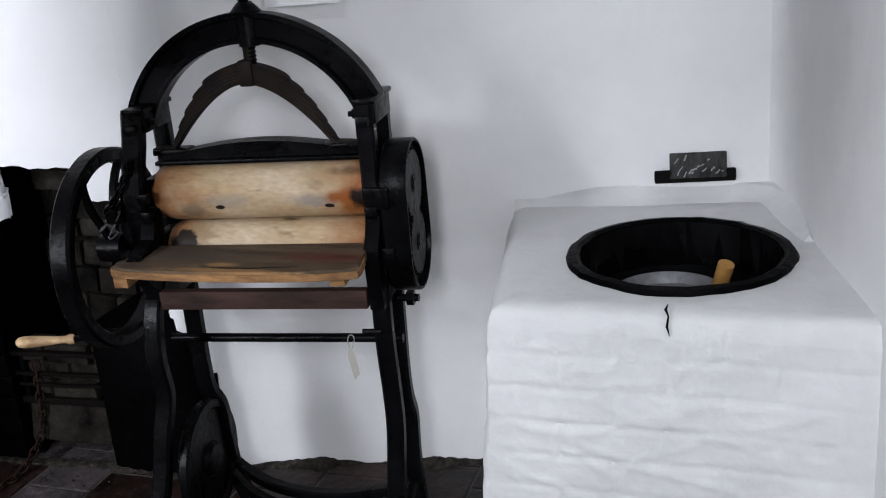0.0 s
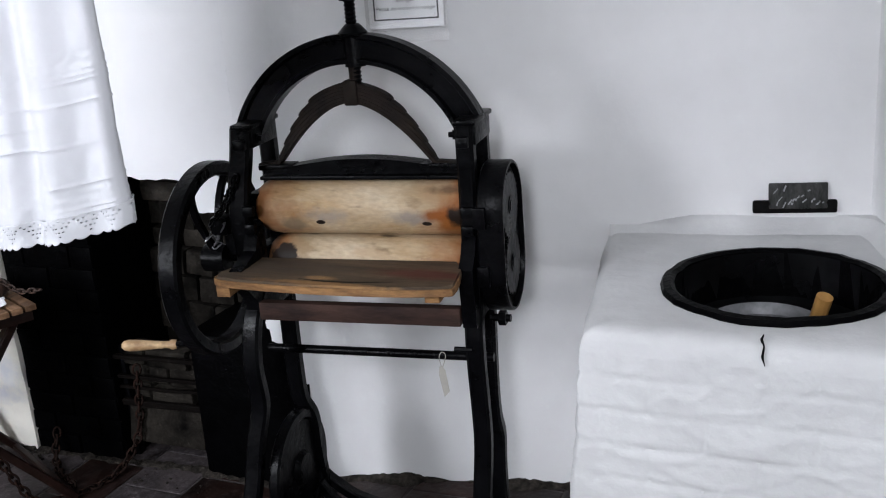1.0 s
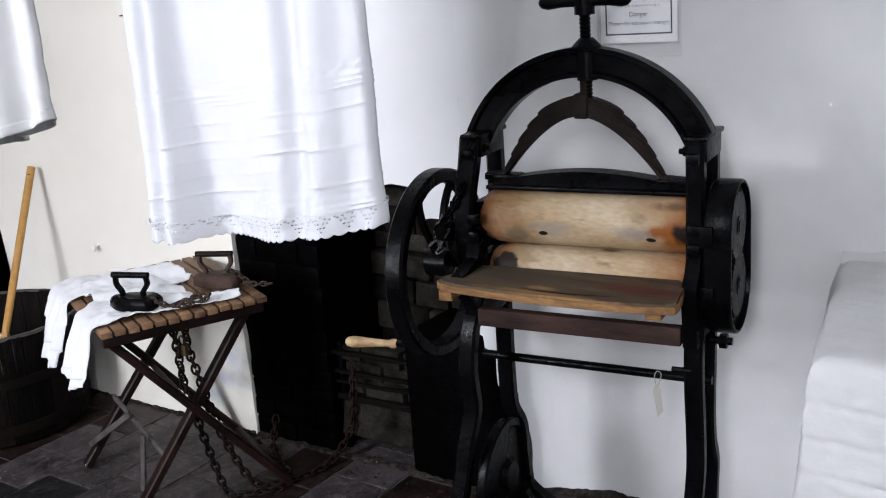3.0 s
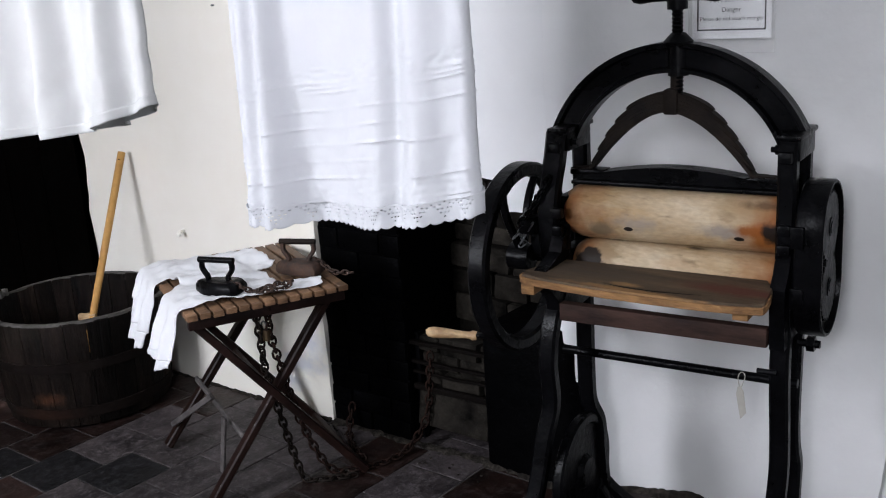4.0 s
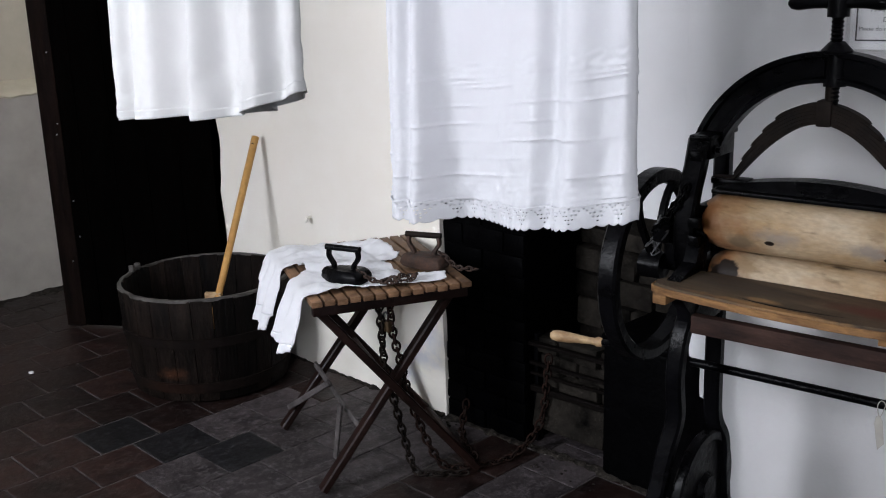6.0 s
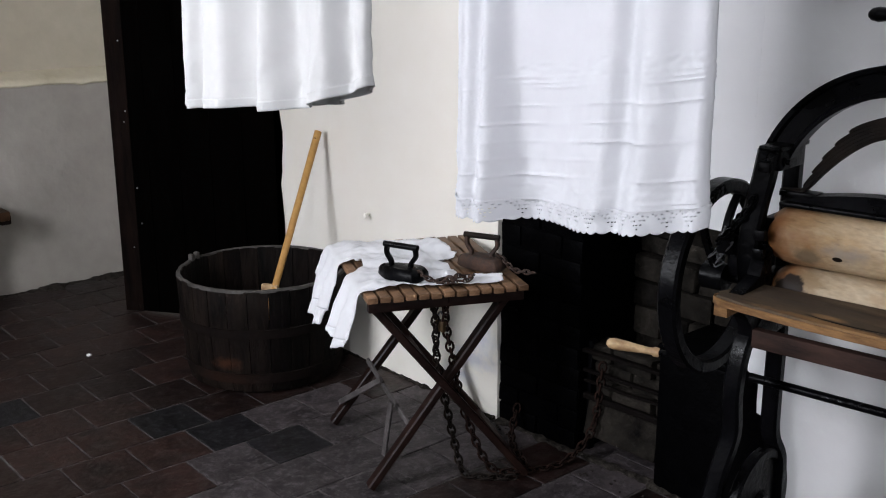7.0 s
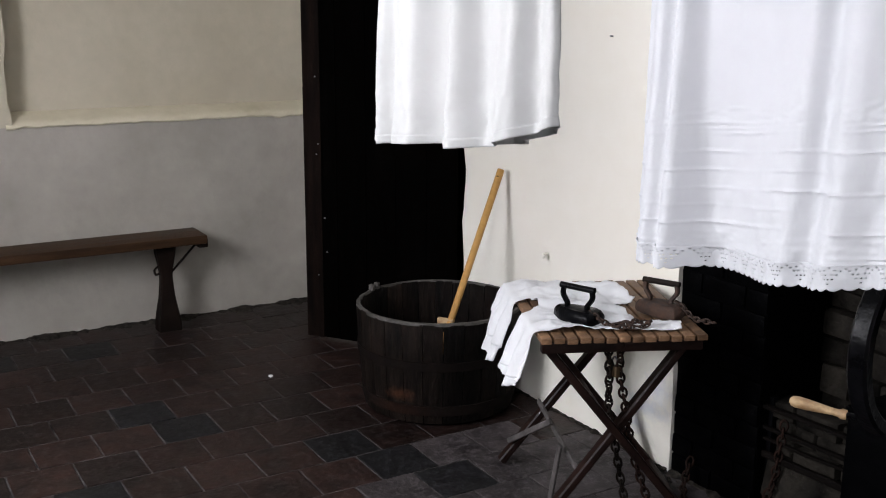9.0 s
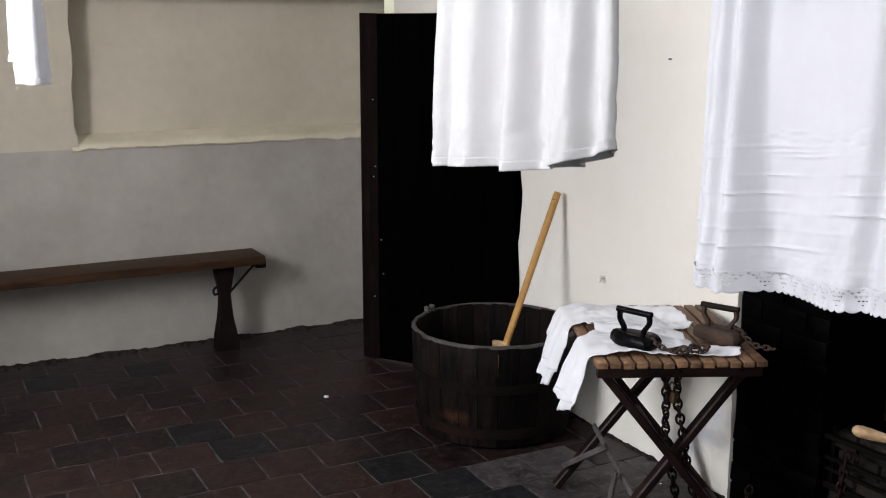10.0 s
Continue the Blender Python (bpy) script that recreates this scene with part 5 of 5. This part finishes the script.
STAINS = (
        (0.20, 0.993, -22, 0.0085, 0.0035, (0.010, 0.006, 0.004), 0.2, 1.0),
        (0.47, 0.993, -24, 0.0085, 0.0035, (0.010, 0.006, 0.004), 0.2, 1.0),
        (0.13, 0.993, -28, 0.026, 0.016, (0.16, 0.115, 0.07), 0.5, 0.85),
        (0.44, 0.993, -12, 0.045, 0.014, (0.22, 0.19, 0.165), 0.6, 0.8),
        (0.22, 0.993, -8, 0.050, 0.016, (0.26, 0.23, 0.20), 0.8, 0.7),
        (0.52, 0.993, -6, 0.05, 0.014, (0.20, 0.06, 0.012), 0.6, 0.95),
        (0.545, 0.993, -8, 0.018, 0.018, (0.012, 0.007, 0.005), 0.4, 1.0),
        (0.46, 0.993, 32, 0.040, 0.034, (0.30, 0.21, 0.12), 0.5, 0.55),
        (0.53, 0.993, 48, 0.05, 0.007, (0.06, 0.03, 0.015), 0.7, 0.7),
        (0.03, 0.993, 5, 0.03, 0.05, (0.11, 0.045, 0.015), 0.7, 0.8),
        (0.09, 0.855, 22, 0.030, 0.022, (0.022, 0.016, 0.013), 0.2, 1.0),
        (0.13, 0.855, 40, 0.030, 0.020, (0.26, 0.18, 0.10), 0.5, 0.8),
        (0.32, 0.855, 30, 0.040, 0.010, (0.36, 0.25, 0.15), 0.6, 0.6))
for x, zc, deg, sx, sz, col, soft, strength in sorted(STAINS, key=lambda st: -sum(st[5])):
    blotch(SYCAMORE, on_roller(x, zc, 0.0685, deg), (sx, 0.03, sz), col, soft, 0.5, strength)
for x, y, sx, sy, col, strength in ((0.49, -0.10, 0.10, 0.026, (0.075, 0.022, 0.016), 0.85), (0.25, -0.14, 0.03, 0.01, (0.30, 0.17, 0.07), 0.9), (0.30, -0.185, 0.16, 0.012, (0.26, 0.14, 0.055), 0.7), (0.15, -0.07, 0.14, 0.05, (0.07, 0.055, 0.042), 0.6)):
    blotch(BOARD, tuple(mp(x, y, 0.879) - mangle.location), (sx, sy, 0.02), col, 0.6, 0.5, strength)
# feed board
bm = B()
top = [(0.03, 0.0), (0.545, -0.005), (0.568, -0.05), (0.580, -0.165), (0.560, -0.185), (0.43, -0.198), (0.23, -0.192), (0.05, -0.170), (-0.012, -0.150), (-0.020, -0.120)]
rings(bm, [[mp(x, y, 0.858) for x, y in top], [mp(x, y - 0.0, 0.874) for x, y in top], [mp(x * 0.99 + 0.003, y * 0.985, 0.879) for x, y in top]])
part("feed_board", bm, BOARD, mangle, "worn split wooden feed board")
bm = B()
edge = [(x, y - 0.001) for x, y in [(0.572, -0.09)] + top[3:]]
sweep(bm, smoothline([mp(x, y, 0.866) for x, y in edge], 4), rect(0.005, 0.017), (0, 0, 1))
part("board_edge", bm, EDGEWOOD, mangle, "pale worn front edge")
# Dark strip on the board for the shade in the split.
bm = B()
sweep(bm, smoothline([mp(0.20, -0.150, 0.8795), mp(0.26, -0.163, 0.8795), mp(0.33, -0.168, 0.8795), mp(0.44, -0.160, 0.8795)], 5), rect(0.0036, 0.0012), (0, 0, 1), scale=[0.15 + math.sin(math.pi * k / 15) for k in range(16)])
part("split", bm, SOOTSHADE, mangle, "dark split in the board")
for cx0 in (0.008, 0.525):
    bm = B()
    box(bm, (cx0, -0.10, 0.845), (0.035, 0.12, 0.028), MM, 0.003)
    part("cleat", bm, EDGEWOOD, mangle)
bm = B()
box(bm, (0.30, -0.045, 0.758), (0.515, 0.028, 0.046), MM, 0.004)
part("rail", bm, REDWOOD, mangle, "red-brown wooden rail")
bm = B()
rod(bm, mp(-0.01, 0.07, 0.606), mp(MW, 0.07, 0.606), 0.0115, n=14)
part("tie_rod", bm, IRON, mangle)
bm = B()
rod(bm, mp(0.53, -0.03, 0.667), mp(0.575, -0.03, 0.667), 0.007, n=8)
part("pin", bm, IRON, mangle)
bm = B()
rod(bm, mp(MW - 0.01, 0.10, 0.700), mp(MW + 0.042, 0.10, 0.700), 0.010, n=8)
rod(bm, mp(MW + 0.012, 0.10, 0.700), mp(MW + 0.030, 0.10, 0.700), 0.019, n=6)
part("nut", bm, IRON, mangle)
bm = B()
sweep(bm, smoothline([mp(0.04, 0.17, 0.15), mp(0.09, 0.17, 0.09), mp(0.18, 0.17, 0.045), mp(0.30, 0.17, 0.035), mp(0.42, 0.17, 0.055), mp(0.53, 0.17, 0.12)], 6), rect(0.03, 0.026), tuple(MY))
part("bottom_stretcher", bm, IRON, mangle)
# gears
def gear(x0, x1, zc, yc, r, teeth):
    bm = B()
    n = teeth * 4
    def loop(x, k):
        out = []
        for i in range(n):
            rr = (r if i % 4 < 2 else r - 0.005) * k
            a = 2 * math.pi * i / n
            out.append(mp(x, yc + rr * math.cos(a), zc + rr * math.sin(a)))
        return out
    rings(bm, [loop(x0, 0.97), loop(x0 + 0.004, 1), loop(x1 - 0.004, 1), loop(x1, 0.97)])
    part("gear", bm, IRON, mangle, "toothed iron gear wheel")


gear(MW + 0.030, MW + 0.060, 0.995, 0.08, 0.084, 30)
gear(MW + 0.030, MW + 0.060, 0.852, 0.08, 0.080, 28)
ring = [(0.110 * math.cos(a), 0.993 + 0.110 * math.sin(a)) for a in [math.pi * k / 20 for k in range(21)]] + [(0.114 * math.cos(a), 0.850 + 0.114 * math.sin(a)) for a in [math.pi * (1 + k / 20) for k in range(21)]]


def casing(x, inset):
    return [mp(x, 0.08 + y * (1 - inset / 0.11), 0.921 + (z - 0.921) * (1 - inset / 0.18)) for y, z in ring]


bm = B()
rings(bm, [casing(MW + 0.004, 0.004), casing(MW + 0.008, 0), casing(MW + 0.062, 0), casing(MW + 0.066, 0.003), casing(MW + 0.066, 0.008), casing(MW + 0.052, 0.009)])
part("gear_casing", bm, IRON, mangle, "smooth open iron gear casing")
for zc in (0.995, 0.852):
    bm = B()
    rod(bm, mp(MW + 0.002, 0.08, zc), mp(MW + 0.062, 0.08, zc), 0.022, n=20)
    part("gear_hub", bm, IRON, mangle)
    bm = B()
    box(bm, (MW + 0.014, -0.042 if zc > 0.9 else -0.036, zc), (0.03, 0.012, 0.05), MM, 0.004)
    part("guard", bm, IRON, mangle)
# fly wheel with crank handle
FX, FY, FZ, FR = -0.117, 0.055, 0.858, 0.233
bm = B()
sweep(bm, [mp(FX, FY + FR * math.cos(a), FZ + FR * math.sin(a)) for a in [2 * math.pi * k / 64 for k in range(64)]], rect(0.036, 0.050), tuple(MX), join=True)
wheel = part("fly_wheel", bm, IRON, mangle, "black iron fly wheel")
for k in range(3):
    a = radians((65, 115, 335)[k])
    bm = B()
    pts = []
    for j in range(7):
        rr = 0.03 + (FR - 0.045) * j / 6
        aa = a + 0.12 * math.sin(math.pi * j / 6)
        pts.append(mp(FX, FY + rr * math.cos(aa), FZ + rr * math.sin(aa)))
    sweep(bm, pts, rect(0.014, 0.02), tuple(MX))
    part("spoke", bm, IRON, wheel)
bm = B()
rod(bm, mp(FX - 0.03, FY, FZ), mp(FX + 0.03, FY, FZ), 0.036, n=18)
part("hub", bm, IRON, wheel)
bm = B()
h0 = V((1.953, 0.588, 0.673))
hd = (V((1.838, 0.515, 0.688)) - h0).normalized()
sweep(bm, [h0 + hd * d for d in (0.0, 0.012, 0.018, 0.03, 0.06, 0.09, 0.115, 0.128, 0.134)], circle(0.0135, 14), scale=[0.9, 1.0, 0.72, 0.68, 0.85, 1.05, 1.12, 0.9, 0.4])
part("crank_handle", bm, ASH, wheel, "turned pale wooden handle")
bm = B()
rod(bm, mp(FX, -0.105, 0.688), h0 + hd * 0.004, 0.008)
part("handle_pin", bm, IRON, wheel)
# lower pulley wheel beside the legs
bm = B()
LX, LY, LZ, LR = 0.030, 0.075, 0.25, 0.148
sweep(bm, [mp(LX, LY + LR * math.cos(a), LZ + LR * math.sin(a)) for a in [2 * math.pi * k / 48 for k in range(48)]], rect(0.03, 0.030), tuple(MX), join=True)
low = part("pulley", bm, IRON, mangle, "black pulley wheel between the legs")
bm = B()
m = MM @ Matrix.Translation((LX - 0.008, LY, LZ)) @ Matrix.Rotation(radians(90), 4, "Y")
lathe(bm, [(0.001, 0), (LR - 0.01, 0.002), (LR - 0.01, 0.014), (0.05, 0.016), (0.04, 0.03), (0.001, 0.03)], m, 48)
part("web", bm, IRON, low)
# safety chain and wire round the axle
c = chain("mangle_chain", [tuple(mp(0.0, -0.01, 1.09)), tuple(mp(-0.03, -0.01, 1.03)), tuple(mp(-0.07, 0.0, 0.985)), tuple(mp(-0.105, 0.02, 0.955))], "rusty chain locking the mangle wheel", 0.024, 0.0035, IRON)
bm = B()
rnd = random.Random(12)
for k in range(3):
    pts = [mp(-0.09 + rnd.uniform(-0.03, 0.05), 0.03 + rnd.uniform(-0.04, 0.05), 0.93 + rnd.uniform(-0.05, 0.06)) for j in range(4)]
    sweep(bm, smoothline(pts, 6), circle(0.0022, 5))
part("wire", bm, ENAMEL, mangle, "loose twisted wire")
bm = B()
for x, y, z, sx, sy, sz in ((-0.075, 0.03, 0.955, 0.05, 0.05, 0.05), (-0.06, 0.08, 0.90, 0.06, 0.06, 0.07), (-0.05, 0.08, 1.0, 0.05, 0.07, 0.06)):
    box(bm, (x, y, z), (sx, sy, sz), MM, 0.012)
part("pawl", bm, IRON, mangle)

tag = thing("paper_tag", mp(0.475, 0.055, 0.596), "grey card tag tied to the mangle rod", "tag")
bm = B()
m = Matrix.Translation(mp(0.470, 0.055, 0.541)) @ Matrix.Rotation(radians(12), 4, "Z") @ Matrix.Rotation(radians(-6), 4, "Y")
q = [(-0.006, -0.044), (0.010, -0.028), (0.009, 0.028), (0.003, 0.042), (-0.005, 0.040), (-0.010, 0.022)]
rings(bm, [[m @ V((x, y, z)) for x, z in q] for y in (-0.0006, 0.0006)])
part("card", bm, TAGCARD, tag)
bm = B()
sweep(bm, smoothline([mp(0.466, 0.055, 0.58), mp(0.462, 0.055, 0.606), mp(0.469, 0.058, 0.619), mp(0.479, 0.055, 0.611), mp(0.470, 0.055, 0.58)], 6), circle(0.0012, 6))
part("string", bm, TAGCARD, tag)

# ---- notice in a plastic sleeve ----
NC = V((2.384, 1.190, 1.488))
notice = thing("notice", NC, "printed white notice in a clear plastic sleeve", "notice")
MN = Matrix.Translation(NC) @ Matrix.Rotation(radians(10.8), 4, "Z")
bm = B()
box(bm, (0, 0, 0), (0.205, 0.0012, 0.21), MN)
part("sheet", bm, PAPER, notice, smooth=False)
bm = B()
box(bm, (0, -0.0035, -0.018), (0.225, 0.001, 0.25), MN)
part("sleeve", bm, film, notice, "clear plastic sleeve", smooth=False)
bm = B()
for c, s in (((0, -0.0016, -0.082), (0.178, 0.0006, 0.004)), ((0, -0.0016, 0.082), (0.178, 0.0006, 0.004)), ((-0.087, -0.0016, 0), (0.004, 0.0006, 0.164)), ((0.087, -0.0016, 0), (0.004, 0.0006, 0.164))):
    box(bm, c, s, MN)
part("border", bm, INK, notice, "dark printed border", smooth=False)


def words(text, x, z, size):
    cu = bpy.data.curves.new("words", "FONT")
    cu.body, cu.size, cu.align_x = text, size, "CENTER"
    ob = new("words", cu)
    dg = bpy.context.evaluated_depsgraph_get()
    me = bpy.data.meshes.new_from_object(ob.evaluated_get(dg))
    bpy.data.objects.remove(ob)
    me.transform(Matrix.Translation(-NC) @ MN @ Matrix.Translation((x, -0.0018, z)) @ Matrix.Rotation(radians(90), 4, "X"))
    me.materials.clear()
    me.materials.append(INK)
    o = new("words", me)
    o.parent = notice


words("Danger", 0, -0.036, 0.017)
words("Please do not touch mangle", 0, -0.058, 0.0145)
words("* * * * * * * * * * * *", 0, -0.016, 0.014)
words("yn dda", 0.035, 0.006, 0.0145)
bm = B()
box(bm, (-0.03, -0.0016, 0.010), (0.05, 0.0006, 0.007), MN)
part("print", bm, INK, notice, smooth=False)

# shelf above the mangle, mostly out of sight, added to cast the wall's shadow strip
shelf = thing("wall_shelf", (2.75, 1.24, 1.58), "dark wooden shelf on the wall over the mangle", "shelf")
bm = B()
ms = Matrix.Translation((2.76, 1.23, 1.60)) @ WN
box(bm, (0, 0, 0), (1.45, 0.14, 0.025), ms, 0.004)
part("board", bm, REDWOOD, shelf)
bm = B()
for x in (-0.69, 0.2, 0.66):
    box(bm, (x, 0.01, -0.035), (0.025, 0.11, 0.05), ms, 0.006)
part("bracket", bm, REDWOOD, shelf)

# ---- quarry tile floor, laid in half bond ----
TS = 0.229
bm = B()
box(bm, (1.4, -0.8, -0.0530), (6.8, 5.4, 0.1))
floor = setting("floor", bm, GROUT, "dark red and blue-black quarry tile floor", "floor", False)
DARKS = {(0, 0.0), (1, 0.5), (2, 1.0), (-3, -2.5), (-2, -2.0), (-7, -1.0)}
tiles = []
for kind, tm in (("a", TILE), ("b", TILEDARK), ("c", TILEGREY)):
    for variant in range(2):
        bm = B()
        g = TS - 0.0058
        rr = random.Random(variant + 5)
        box(bm, (0, 0, -0.012), (g, g, 0.024), bev=0.005)
        for v in bm.verts:
            v.co += V((rr.uniform(-1, 1), rr.uniform(-1, 1), 0)) * 0.0012
        me = bpy.data.meshes.new("tile")
        bm.to_mesh(me)
        bm.free()
        me.materials.append(tm)
        tiles.append(me)
rest = B()
rnd = random.Random(21)
for k in range(-9, 22):
    for j in range(-16, 9):
        u = j + 0.5 * (k % 2)
        x, y = (k + 0.5) * TS, (u + 0.5) * TS
        if not (-2.0 < x < 4.7 and -3.3 < y < 1.62):
            continue
        # Grey tiles gather round the table, where brighter floor light is put into colour.
        lit_near_table = math.hypot(x - 1.0, y - 0.5) < 0.72 + 0.5 * random.Random(k * 91 + j).random()
        roll = rnd.random()
        dark = (k, u) in DARKS or roll < (0.015 if x > -0.6 else 0.06)
        kind = 1 if dark else (2 if (lit_near_table and roll < 0.8) or roll > 0.98 else 0)
        m = Matrix.Translation((x, y, rnd.uniform(-0.0008, 0.0008))) @ Euler((rnd.gauss(0, 0.002), rnd.gauss(0, 0.002), rnd.gauss(0, 0.006) + rnd.choice((0, 1, 2, 3)) * math.pi / 2)).to_matrix().to_4x4()
        if x < 2.95 and y > -1.25 and y < 1.3:
            ob = new("tile", tiles[kind * 2 + rnd.randint(0, 1)])
            ob.parent = floor
            ob.matrix_local = m
        else:
            box(rest, (0, 0, -0.012), (TS - 0.007, TS - 0.007, 0.024), m)
o = part("tile_field", rest, TILE, floor, "", False)
o["kind"] = "stuff"
crumb = B()
bmesh.ops.create_icosphere(crumb, subdivisions=1, radius=0.012, matrix=Matrix.Translation((-0.719, 0.159, 0.005)) @ Matrix.Diagonal((1.3, 1, 0.5, 1)))
pc = thing("plaster_chip", (-0.719, 0.159, 0), "white chip of plaster lying on tiles", "chip")
part("chip", crumb, PAPER, pc)
